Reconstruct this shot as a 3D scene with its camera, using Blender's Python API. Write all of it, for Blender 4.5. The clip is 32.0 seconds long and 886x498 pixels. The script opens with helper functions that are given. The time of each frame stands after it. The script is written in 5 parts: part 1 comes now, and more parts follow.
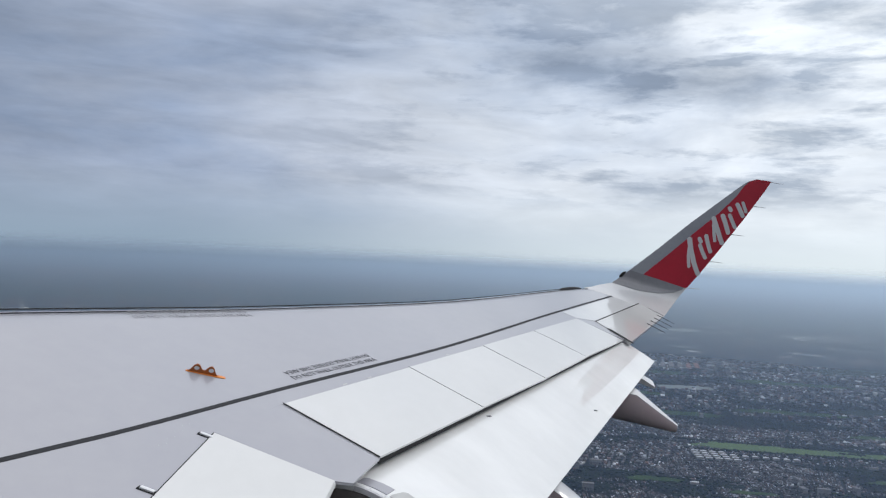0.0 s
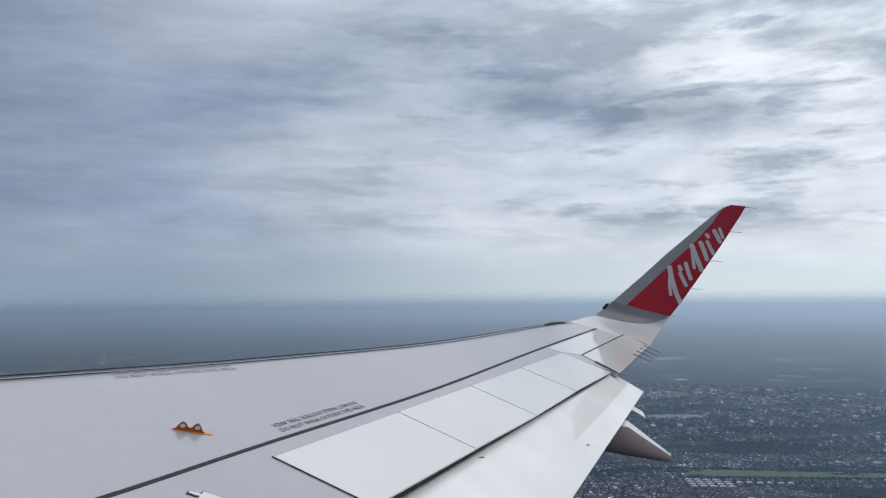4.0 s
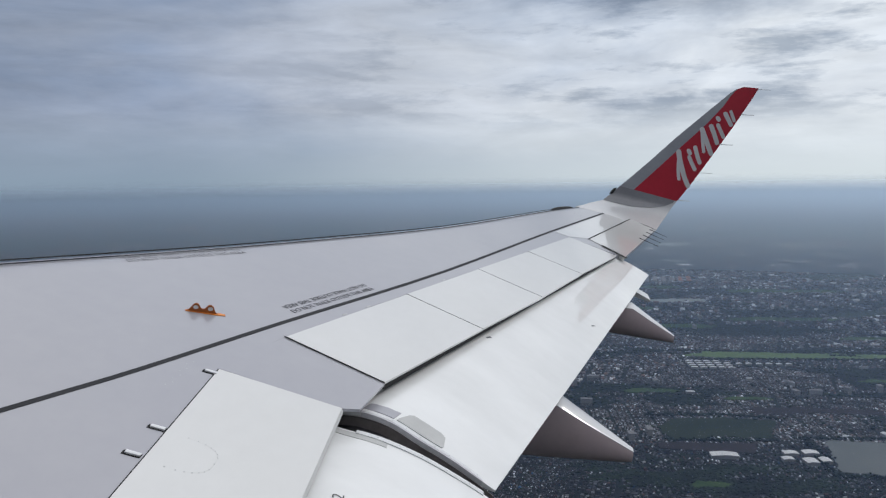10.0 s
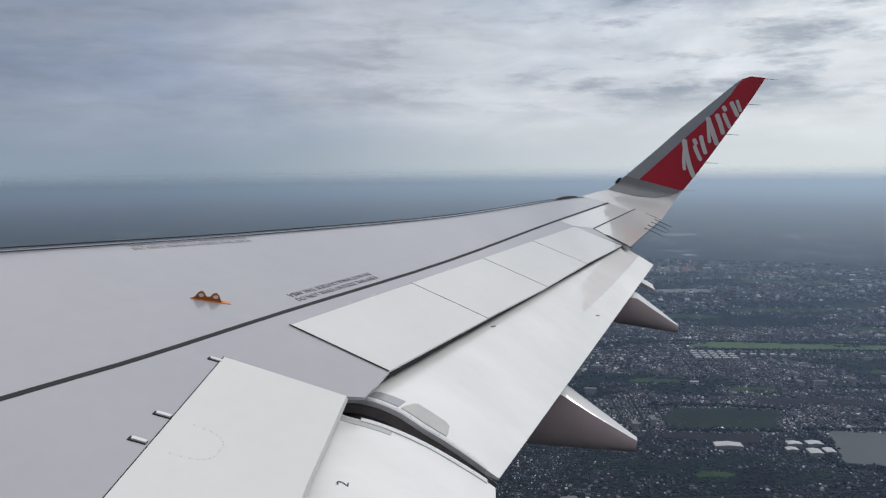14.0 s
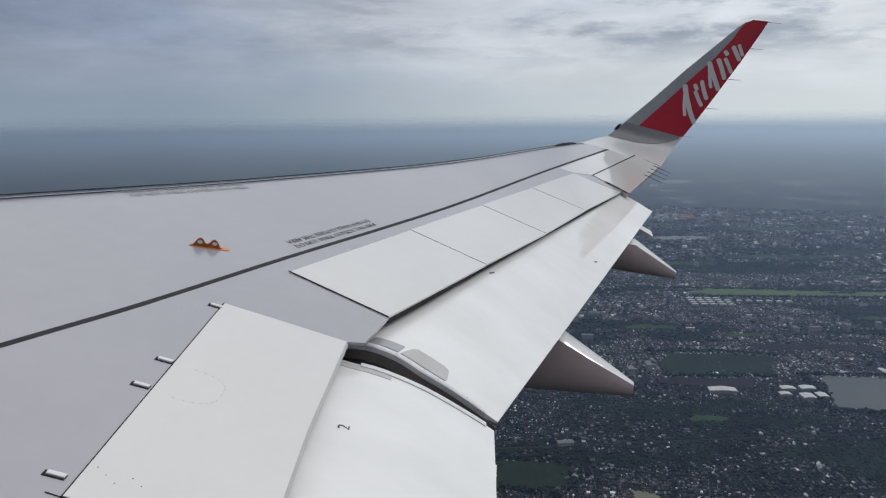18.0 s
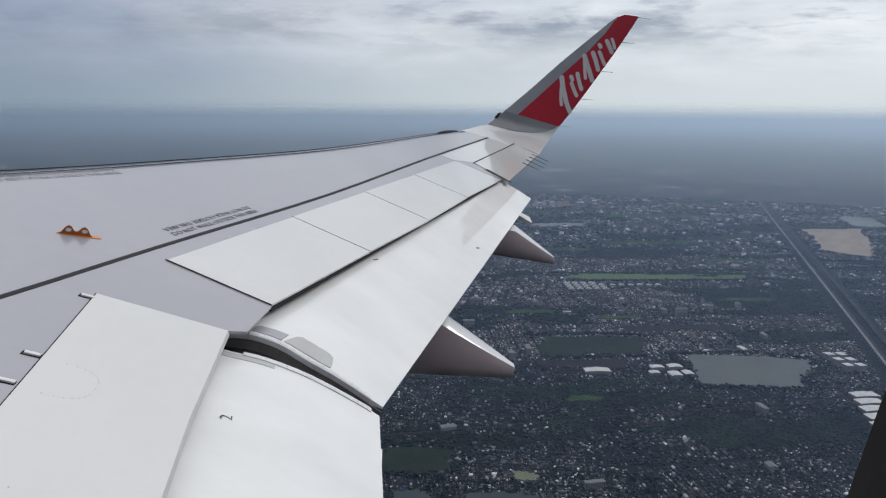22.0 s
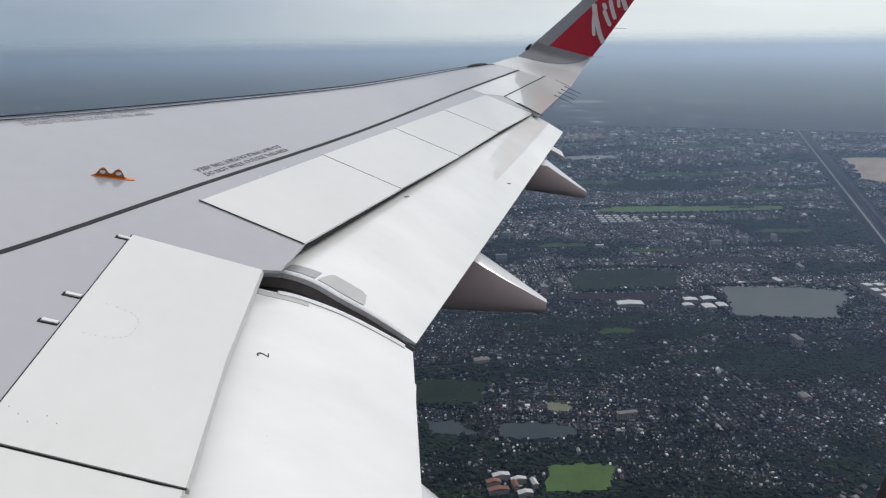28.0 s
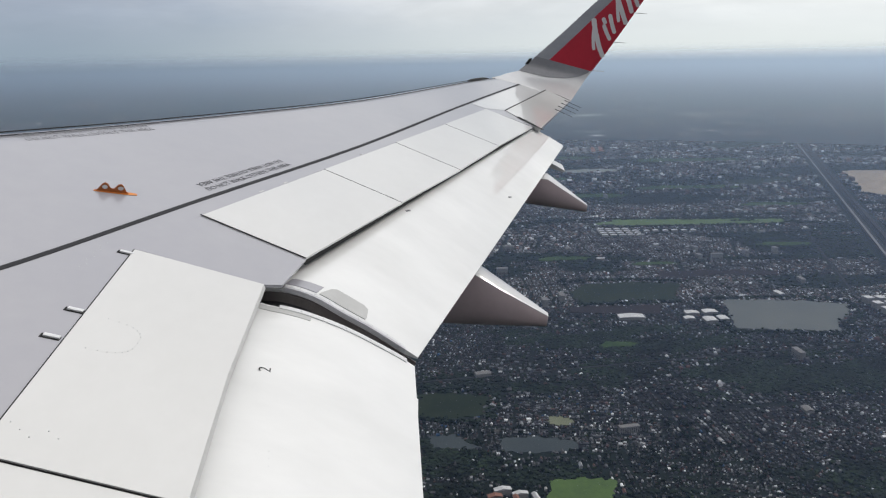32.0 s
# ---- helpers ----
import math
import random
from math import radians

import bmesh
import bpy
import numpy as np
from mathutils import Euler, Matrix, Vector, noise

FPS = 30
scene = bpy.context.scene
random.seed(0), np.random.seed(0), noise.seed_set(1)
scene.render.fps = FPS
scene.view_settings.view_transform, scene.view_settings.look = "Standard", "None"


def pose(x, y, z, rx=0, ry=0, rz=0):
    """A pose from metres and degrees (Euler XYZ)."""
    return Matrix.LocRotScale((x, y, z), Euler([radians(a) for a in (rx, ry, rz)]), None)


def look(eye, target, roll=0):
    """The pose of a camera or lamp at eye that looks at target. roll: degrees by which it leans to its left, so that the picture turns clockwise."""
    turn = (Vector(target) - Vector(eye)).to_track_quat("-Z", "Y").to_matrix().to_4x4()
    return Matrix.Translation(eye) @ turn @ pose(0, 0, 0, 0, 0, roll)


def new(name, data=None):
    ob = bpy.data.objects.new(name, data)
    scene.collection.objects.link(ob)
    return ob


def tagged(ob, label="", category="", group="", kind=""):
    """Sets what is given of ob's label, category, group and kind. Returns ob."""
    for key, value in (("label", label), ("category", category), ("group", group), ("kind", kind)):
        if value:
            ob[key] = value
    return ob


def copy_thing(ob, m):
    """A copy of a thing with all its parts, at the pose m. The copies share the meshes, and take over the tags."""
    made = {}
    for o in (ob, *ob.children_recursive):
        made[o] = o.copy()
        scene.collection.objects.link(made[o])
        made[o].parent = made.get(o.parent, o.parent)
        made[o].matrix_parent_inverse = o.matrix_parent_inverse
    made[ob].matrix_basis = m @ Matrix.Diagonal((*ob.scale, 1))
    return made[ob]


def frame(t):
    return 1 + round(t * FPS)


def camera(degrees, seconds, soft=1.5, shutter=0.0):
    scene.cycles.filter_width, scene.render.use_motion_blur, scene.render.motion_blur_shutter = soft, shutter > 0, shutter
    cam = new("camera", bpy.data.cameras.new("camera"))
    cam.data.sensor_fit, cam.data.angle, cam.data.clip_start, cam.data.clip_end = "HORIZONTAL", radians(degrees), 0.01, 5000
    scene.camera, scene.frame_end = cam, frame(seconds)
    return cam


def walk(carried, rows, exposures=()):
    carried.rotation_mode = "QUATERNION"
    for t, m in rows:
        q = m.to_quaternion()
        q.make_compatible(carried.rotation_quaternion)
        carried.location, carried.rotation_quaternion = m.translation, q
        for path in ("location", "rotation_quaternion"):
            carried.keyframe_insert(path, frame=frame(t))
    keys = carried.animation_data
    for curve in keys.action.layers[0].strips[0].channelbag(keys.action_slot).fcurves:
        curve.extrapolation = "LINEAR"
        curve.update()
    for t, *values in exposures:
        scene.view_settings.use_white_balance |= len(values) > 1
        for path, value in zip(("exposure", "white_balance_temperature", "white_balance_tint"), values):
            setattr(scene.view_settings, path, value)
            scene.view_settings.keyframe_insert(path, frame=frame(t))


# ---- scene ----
# The wing is built in its own axes: X outboard, Y towards the nose, Z off the
# upper skin. TILT turns those axes into the level world.
TILT = Matrix(((0.98823, -0.04892, -0.14497), (0.0, 0.9475, -0.31976), (0.153, 0.316, 0.93634))).to_4x4()
EYE = Vector((1.533, -3.919, 1.375))

PATH = [
    (0, 1.5209, -3.9465, 1.404, 89.979, -2.624, -83.467),
    (0.5, 1.5202, -3.9458, 1.4046, 90.85, -2.024, -83.758),
    (1, 1.5196, -3.9451, 1.4049, 92.754, -0.545, -83.94),
    (1.5, 1.5193, -3.9444, 1.405, 93.467, -0.034, -83.995),
    (2, 1.5193, -3.9435, 1.4047, 93.187, 0.243, -84.378),
    (2.5, 1.5197, -3.9424, 1.4043, 92.472, 0.286, -84.817),
    (4.5, 1.5253, -3.9337, 1.4045, 93.064, 0.516, -84.696),
    (5, 1.5264, -3.932, 1.4037, 93.142, 0.018, -84.646),
    (5.5, 1.5274, -3.9304, 1.4022, 92.256, -0.868, -84.661),
    (6, 1.5283, -3.929, 1.4, 91.081, -1.257, -84.633),
    (6.5, 1.5295, -3.9276, 1.397, 90.537, -1.299, -84.736),
    (7, 1.531, -3.9263, 1.3932, 89.808, -0.864, -84.774),
    (7.5, 1.5331, -3.9251, 1.3888, 89.205, -0.521, -84.776),
    (8, 1.5356, -3.9242, 1.3842, 88.014, -0.446, -84.749),
    (8.5, 1.5381, -3.9235, 1.3801, 86.886, -0.056, -84.683),
    (9, 1.5404, -3.923, 1.377, 85.503, 0.42, -84.394),
    (9.5, 1.542, -3.9227, 1.3751, 84.855, 0.648, -84.27),
    (10, 1.5429, -3.9224, 1.3741, 84.985, 0.786, -84.308),
    (10.5, 1.5432, -3.922, 1.3737, 85.073, 0.788, -84.302),
    (11, 1.543, -3.9216, 1.3735, 85.192, 0.634, -84.266),
    (11.5, 1.5423, -3.9213, 1.3733, 85.199, 0.415, -84.213),
    (12, 1.5415, -3.9212, 1.3729, 85.132, 0.404, -84.199),
    (12.5, 1.5407, -3.9214, 1.3722, 85.014, 0.342, -84.142),
    (13, 1.5402, -3.9216, 1.3712, 84.89, 0.33, -84.084),
    (13.5, 1.5402, -3.9218, 1.3701, 84.849, 0.372, -84.017),
    (14, 1.5406, -3.9218, 1.369, 84.259, 0.65, -83.969),
    (14.5, 1.5414, -3.9217, 1.368, 82.592, 0.85, -84.114),
    (15, 1.5424, -3.9215, 1.3672, 81.166, 1.008, -84.233),
    (15.5, 1.5437, -3.9209, 1.3662, 80.453, 1.275, -84.185),
    (17.5, 1.5477, -3.9153, 1.3611, 80.461, 1.053, -84.136),
    (18, 1.5461, -3.9147, 1.3609, 80.575, 0.719, -84.11),
    (18.5, 1.5433, -3.9142, 1.3609, 80.543, 0.508, -84.187),
    (19, 1.5393, -3.9135, 1.361, 80.61, 0.355, -84.408),
    (19.5, 1.5344, -3.9126, 1.361, 81.306, 0.137, -85.87),
    (20, 1.5293, -3.9115, 1.3609, 81.59, 0.064, -88.592),
    (20.5, 1.5249, -3.9102, 1.3604, 81.03, -0.074, -90.638),
    (21, 1.5219, -3.9088, 1.3597, 80.648, -0.187, -91.603),
    (21.5, 1.5207, -3.9076, 1.3587, 80.081, -0.229, -92.338),
    (22, 1.521, -3.9067, 1.3577, 79.664, -0.315, -92.286),
    (22.5, 1.5223, -3.9061, 1.3568, 78.751, -0.113, -92.203),
    (23, 1.5238, -3.9059, 1.3564, 77.331, 0.338, -91.996),
    (23.5, 1.5252, -3.9061, 1.3563, 77.051, 0.612, -91.715),
    (24, 1.5263, -3.9065, 1.3566, 77.128, 0.738, -91.486),
    (24.5, 1.5275, -3.9072, 1.3573, 77.256, 0.69, -91.211),
    (26.5, 1.5347, -3.9105, 1.3647, 76.451, 0.535, -90.919),
    (27, 1.5352, -3.9107, 1.366, 75.294, 0.56, -90.601),
    (27.5, 1.5352, -3.9108, 1.3669, 74.92, 0.608, -90.425),
    (28, 1.535, -3.9107, 1.3676, 75.12, 0.893, -90.272),
    (28.5, 1.5345, -3.9103, 1.3681, 75.125, 1.075, -90.014),
    (29, 1.5338, -3.9097, 1.3686, 75.004, 0.933, -89.903),
    (29.5, 1.533, -3.909, 1.369, 74.982, 0.729, -90.316),
    (30, 1.5322, -3.9083, 1.3694, 74.997, 0.675, -90.722),
    (30.5, 1.5316, -3.9077, 1.3697, 75.503, 0.69, -90.645),
    (31, 1.5314, -3.9071, 1.3699, 76.102, 0.714, -90.589),
    (31.5, 1.5315, -3.9066, 1.37, 76.176, 0.925, -90.322),
    (32, 1.5318, -3.9062, 1.3701, 76.081, 1.058, -90.256),
]
cam = camera(57.0, 32.0, soft=1.2)
walk(cam, [(row[0], pose(*row[1:])) for row in PATH],
     exposures=[(0, 0.34, 6250, 10), (2.5, 0.34, 6250, 10), (6, -0.04, 6150, 10), (9, 0.14, 6250, 10), (13, 0.16, 6400, 10), (15, 0.08, 6500, 10), (18, 0.06, 6400, 10), (20, 0.03, 6300, 10), (22, 0.12, 6350, 10), (23, 0.20, 6500, 10), (25, 0.22, 6450, 10), (27, 0.20, 6350, 10), (28, 0.30, 6500, 10), (32, 0.34, 6650, 10)])

# ---- sky and sun ----
SUN_AZ, SUN_EL = radians(-66), radians(32)
world = bpy.data.worlds.new("sky")
scene.world = world
world.use_nodes = True


def wire(tree, kind, **values):
    node = tree.nodes.new(kind)
    for key, value in values.items():
        if key in node.inputs:
            node.inputs[key].default_value = value
    return node


def ramp_value(tree, source, lo, hi):
    node = tree.nodes.new("ShaderNodeMapRange")
    node.inputs[1].default_value, node.inputs[2].default_value = lo, hi
    tree.links.new(source, node.inputs[0])
    return node.outputs[0]


def build_sky():
    nt = world.node_tree
    nt.nodes.clear()
    link = nt.links.new
    out = nt.nodes.new("ShaderNodeOutputWorld")
    back = nt.nodes.new("ShaderNodeBackground")
    sky = nt.nodes.new("ShaderNodeTexSky")
    sky.sky_type, sky.sun_disc = "NISHITA", False
    sky.sun_elevation, sky.sun_rotation = SUN_EL, math.pi / 2 - SUN_AZ
    sky.air_density, sky.dust_density = 1.2, 3.0
    scale = nt.nodes.new("ShaderNodeVectorMath")
    scale.operation = "SCALE"
    scale.inputs["Scale"].default_value = 0.085
    link(sky.outputs[0], scale.inputs[0])
    co = nt.nodes.new("ShaderNodeTexCoord")
    sep = nt.nodes.new("ShaderNodeSeparateXYZ")
    link(co.outputs["Generated"], sep.inputs[0])

    def math_node(op, a, b=None, clamp=False):
        m = nt.nodes.new("ShaderNodeMath")
        m.operation, m.use_clamp = op, clamp
        for i, v in enumerate((a, b)):
            if v is None:
                continue
            if isinstance(v, (int, float)):
                m.inputs[i].default_value = v
            else:
                link(v, m.inputs[i])
        return m.outputs[0]

    flat = nt.nodes.new("ShaderNodeVectorMath")
    flat.operation = "MULTIPLY"
    flat.inputs[1].default_value = (2.4, 2.4, 7.5)
    link(co.outputs["Generated"], flat.inputs[0])
    big = wire(nt, "ShaderNodeTexNoise", Scale=0.9, Detail=6.0, Roughness=0.55, Distortion=0.3)
    fine = wire(nt, "ShaderNodeTexNoise", Scale=2.3, Detail=8.0, Roughness=0.58, Distortion=0.15)
    link(flat.outputs[0], big.inputs["Vector"])
    link(flat.outputs[0], fine.inputs["Vector"])

    def ramp(source, stops):
        node = nt.nodes.new("ShaderNodeValToRGB")
        el = node.color_ramp.elements
        for k, (pos, col) in enumerate(stops):
            e = el[k] if k < 2 else el.new(pos)
            e.position, e.color = pos, (*col, 1)
        link(source, node.inputs[0])
        return node.outputs[0]

    def blend(fac, a, b):
        node = nt.nodes.new("ShaderNodeMix")
        node.data_type = "RGBA"
        link(fac, node.inputs[0])
        link(a, node.inputs[6])
        link(b, node.inputs[7])
        return node.outputs[2]

    # how far round towards the bright side
    dot = nt.nodes.new("ShaderNodeVectorMath")
    dot.operation = "DOT_PRODUCT"
    dot.inputs[1].default_value = (0.74, -0.67, 0.0)
    link(co.outputs["Generated"], dot.inputs[0])
    side = nt.nodes.new("ShaderNodeMapRange")
    side.interpolation_type = "SMOOTHSTEP"
    side.inputs[1].default_value, side.inputs[2].default_value = 0.35, 1.0
    link(dot.outputs["Value"], side.inputs[0])
    # veil of high cloud, bluer away from the sun
    veil = blend(side.outputs[0], ramp(big.outputs[0], [(0.36, (0.22, 0.28, 0.39)), (0.62, (0.35, 0.39, 0.47))]), ramp(big.outputs[0], [(0.36, (0.44, 0.49, 0.56)), (0.60, (0.76, 0.79, 0.81))]))
    mask = nt.nodes.new("ShaderNodeMapRange")
    mask.inputs[1].default_value, mask.inputs[2].default_value = 0.10, 0.34
    link(big.outputs[0], mask.inputs[0])
    high = blend(mask.outputs[0], scale.outputs[0], veil)
    # ragged grey cloud bellies above the haze
    rag = nt.nodes.new("ShaderNodeMapping")
    rag.inputs["Scale"].default_value = (7.0, 7.0, 34.0)
    rag.inputs["Location"].default_value = (1.7, 0.4, 2.1)
    link(co.outputs["Generated"], rag.inputs[0])
    torn = wire(nt, "ShaderNodeTexNoise", Scale=1.0, Detail=8.0, Roughness=0.6, Distortion=0.15)
    link(rag.outputs[0], torn.inputs["Vector"])
    mass = math_node("MAXIMUM", math_node("MULTIPLY", ramp_value(nt, fine.outputs[0], 0.47, 0.62), ramp_value(nt, sep.outputs[2], 0.12, 0.22)), math_node("MULTIPLY", ramp_value(nt, torn.outputs[0], 0.50, 0.63), ramp_value(nt, sep.outputs[2], 0.04, 0.085)))
    belly = math_node("MULTIPLY", math_node("MULTIPLY", mass, 0.8), ramp_value(nt, side.outputs[0], -0.15, 0.85))
    dull = nt.nodes.new("ShaderNodeVectorMath")
    dull.operation = "MULTIPLY"
    dull.inputs[1].default_value = (0.45, 0.50, 0.57)
    link(high, dull.inputs[0])
    high = blend(belly, high, dull.outputs[0])
    # soft streaks of thin cloud
    long = nt.nodes.new("ShaderNodeVectorMath")
    long.operation = "MULTIPLY"
    long.inputs[1].default_value = (5.5, 5.5, 30.0)
    link(co.outputs["Generated"], long.inputs[0])
    wisp = wire(nt, "ShaderNodeTexNoise", Scale=1.0, Detail=7.0, Roughness=0.58, Distortion=0.35)
    link(long.outputs[0], wisp.inputs["Vector"])
    thin = nt.nodes.new("ShaderNodeMapRange")
    for k, v in ((1, 0.32), (2, 0.68), (3, 0.88), (4, 1.13)):
        thin.inputs[k].default_value = v
    link(wisp.outputs[0], thin.inputs[0])
    streaked = nt.nodes.new("ShaderNodeVectorMath")
    streaked.operation = "SCALE"
    link(high, streaked.inputs[0])
    link(thin.outputs[0], streaked.inputs["Scale"])
    high = streaked.outputs[0]
    # brighter cloud overhead, out of view, added to light the wing
    lift = nt.nodes.new("ShaderNodeMapRange")
    for k, v in ((1, 0.30), (2, 0.80), (3, 0.0), (4, 1.0)):
        lift.inputs[k].default_value = v
    link(sep.outputs[2], lift.inputs[0])
    over = nt.nodes.new("ShaderNodeRGB")
    over.outputs[0].default_value = (1.25, 1.27, 1.31, 1)
    high = blend(lift.outputs[0], high, over.outputs[0])
    # duller on the side away from the sun
    turn = nt.nodes.new("ShaderNodeMapRange")
    for k, v in ((1, -0.7), (2, 0.45), (3, 0.2), (4, 1.0)):
        turn.inputs[k].default_value = v
    link(dot.outputs["Value"], turn.inputs[0])
    away = nt.nodes.new("ShaderNodeVectorMath")
    away.operation = "SCALE"
    link(high, away.inputs[0])
    link(turn.outputs[0], away.inputs["Scale"])
    high = away.outputs[0]
    # pale thin air low over the horizon
    low = ramp(sep.outputs[2], [(0.0, (1, 1, 1)), (0.085, (0, 0, 0))])
    band = blend(side.outputs[0], ramp(sep.outputs[2], [(0.0, (0.24, 0.305, 0.375)), (0.06, (0.29, 0.35, 0.42))]), ramp(sep.outputs[2], [(0.0, (0.62, 0.67, 0.68)), (0.06, (0.68, 0.72, 0.73))]))
    mix2 = nt.nodes.new("ShaderNodeMix")
    mix2.data_type = "RGBA"
    link(low, mix2.inputs[0])
    link(high, mix2.inputs[6])
    link(band, mix2.inputs[7])
    link(mix2.outputs[2], back.inputs[0])
    back.inputs[1].default_value = 1.0
    link(back.outputs[0], out.inputs[0])


build_sky()
sun = new("sun", bpy.data.lights.new("sun", "SUN"))
sun.data.energy, sun.data.angle, sun.data.color = 0.8, radians(12), (1.0, 0.95, 0.90)
sun.matrix_world = look((60 * math.cos(SUN_AZ), 60 * math.sin(SUN_AZ), 70), (60 * math.cos(SUN_AZ) - math.cos(SUN_AZ) * math.cos(SUN_EL), 60 * math.sin(SUN_AZ) - math.sin(SUN_AZ) * math.cos(SUN_EL), 70 - math.sin(SUN_EL)))


# ---- materials ----
def material(name, colours, rough=0.5, metal=0.0, scale=4.0, fine=40.0, bump=0.0, spread=0.25, stretch=(1, 1, 1), coat=0.0, spec=0.5):
    """Two colours blended by a broad and a fine noise, with a fine relief."""
    m = bpy.data.materials.new(name)
    m.use_nodes = True
    nt = m.node_tree
    bsdf = nt.nodes["Principled BSDF"]
    bsdf.inputs["Metallic"].default_value = metal
    bsdf.inputs["Coat Weight"].default_value = coat
    bsdf.inputs["Coat Roughness"].default_value = 0.05
    bsdf.inputs["Specular IOR Level"].default_value = spec
    co = nt.nodes.new("ShaderNodeTexCoord")
    mp = nt.nodes.new("ShaderNodeMapping")
    mp.inputs["Scale"].default_value = stretch
    nt.links.new(co.outputs["Object"], mp.inputs[0])
    a = wire(nt, "ShaderNodeTexNoise", Scale=scale, Detail=5.0, Roughness=0.6)
    b = wire(nt, "ShaderNodeTexNoise", Scale=fine, Detail=3.0, Roughness=0.6)
    nt.links.new(mp.outputs[0], a.inputs["Vector"])
    nt.links.new(mp.outputs[0], b.inputs["Vector"])
    add = nt.nodes.new("ShaderNodeMath")
    add.operation = "MULTIPLY_ADD"
    add.inputs[1].default_value = 0.4
    nt.links.new(b.outputs[0], add.inputs[0])
    nt.links.new(a.outputs[0], add.inputs[2])
    rng = nt.nodes.new("ShaderNodeMapRange")
    rng.inputs[1].default_value, rng.inputs[2].default_value = 0.7 - spread, 0.7 + spread
    nt.links.new(add.outputs[0], rng.inputs[0])
    mix = nt.nodes.new("ShaderNodeMix")
    mix.data_type = "RGBA"
    mix.inputs[6].default_value, mix.inputs[7].default_value = (*colours[0], 1), (*colours[1], 1)
    nt.links.new(rng.outputs[0], mix.inputs[0])
    nt.links.new(mix.outputs[2], bsdf.inputs["Base Color"])
    rr = nt.nodes.new("ShaderNodeMapRange")
    rr.inputs[3].default_value, rr.inputs[4].default_value = rough * 0.94, min(1, rough * 1.06)
    nt.links.new(a.outputs[0], rr.inputs[0])
    nt.links.new(rr.outputs[0], bsdf.inputs["Roughness"])
    if bump:
        bp = wire(nt, "ShaderNodeBump", Strength=bump, Distance=0.01)
        nt.links.new(b.outputs[0], bp.inputs["Height"])
        nt.links.new(bp.outputs[0], bsdf.inputs["Normal"])
    return m


SKIN = material("grey_skin_paint", ((0.295, 0.295, 0.33), (0.37, 0.362, 0.385)), 0.28, scale=0.55, fine=6, spread=0.4, coat=0.6)
# Soft tone patches in this white stand in for cloud reflections.
WHITE = material("white_wing_paint", ((0.58, 0.575, 0.555), (0.67, 0.665, 0.645)), 0.30, scale=0.9, fine=7, spread=0.45, stretch=(0.8, 1.1, 1), coat=0.9)
FLAPWHITE = material("streaked_flap_paint", ((0.70, 0.70, 0.685), (0.86, 0.86, 0.845)), 0.55, scale=1.5, fine=4, spread=0.38, stretch=(1.1, 0.45, 1), spec=0.1, coat=0.9)
TIPWHITE = material("winglet_white_paint", ((0.54, 0.54, 0.55), (0.62, 0.615, 0.605)), 0.35, scale=1.0, fine=12, coat=0.8)
FAIRING = material("fairing_shade_brown", ((0.55, 0.44, 0.435), (0.64, 0.52, 0.515)), 0.35, scale=2.0, fine=18)
TIPGREY = material("winglet_edge_metal", ((0.31, 0.32, 0.345), (0.39, 0.40, 0.425)), 0.4, metal=0.4, scale=2, fine=20)
ROOTSHADE = material("winglet_root_shade_grey", ((0.20, 0.20, 0.215), (0.26, 0.26, 0.275)), 0.35, scale=1.5, fine=12, coat=0.3)
RED = material("red_livery_paint", ((0.42, 0.006, 0.024), (0.50, 0.010, 0.032)), 0.4, scale=1.5, fine=12)
BLACK = material("black_marking_paint", ((0.014, 0.015, 0.018), (0.026, 0.027, 0.03)), 0.85, scale=6, fine=40)
# Near-black for panel seams, and for shade painted into gaps.
SEAMSHADE = material("dark_seam_and_shade", ((0.010, 0.010, 0.011), (0.02, 0.02, 0.02)), 0.95, scale=8, fine=40)
TIPSHEEN = material("pale_tip_sheen", ((0.60, 0.60, 0.60), (0.68, 0.68, 0.67)), 0.3, scale=0.8, fine=9, coat=0.8)
RUST = material("brown_orange_paint", ((0.30, 0.075, 0.012), (0.42, 0.12, 0.02)), 0.45, scale=12, fine=60)
PLATE = material("scuffed_plate_paint", ((0.46, 0.46, 0.45), (0.56, 0.56, 0.545)), 0.5, scale=6, fine=40, spread=0.4, spec=0.12)
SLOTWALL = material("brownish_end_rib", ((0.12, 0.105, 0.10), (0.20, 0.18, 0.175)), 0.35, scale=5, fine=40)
WICKSHADE = material("wick_and_shade_grey", ((0.46, 0.46, 0.45), (0.55, 0.55, 0.535)), 0.6, scale=5, fine=40)
ORANGE = material("orange_bracket_paint", ((0.62, 0.17, 0.012), (0.72, 0.24, 0.02)), 0.4, scale=12, fine=60)
STEEL = material("bare_aluminium", ((0.52, 0.51, 0.53), (0.66, 0.65, 0.67)), 0.35, metal=0.2, scale=10, fine=80)
STRIP = material("pale_edge_strip", ((0.60, 0.60, 0.60), (0.74, 0.74, 0.735)), 0.4, scale=8, fine=60, coat=0.3)
# Dark fill that carries the shade of the flap and spoiler gaps.
GAPSHADE = material("gap_shade_metal", ((0.03, 0.03, 0.033), (0.10, 0.10, 0.105)), 0.5, metal=0.4, scale=10, fine=60)
LETTER = material("white_livery_marks", ((0.70, 0.68, 0.69), (0.76, 0.75, 0.75)), 0.3, scale=3, fine=20)
CABIN = material("dark_cabin_trim", ((0.035, 0.03, 0.028), (0.05, 0.043, 0.04)), 0.7, scale=6, fine=60, bump=0.1)
HULL = material("white_fuselage_paint", ((0.66, 0.66, 0.67), (0.72, 0.72, 0.72)), 0.3, scale=0.5, fine=6)


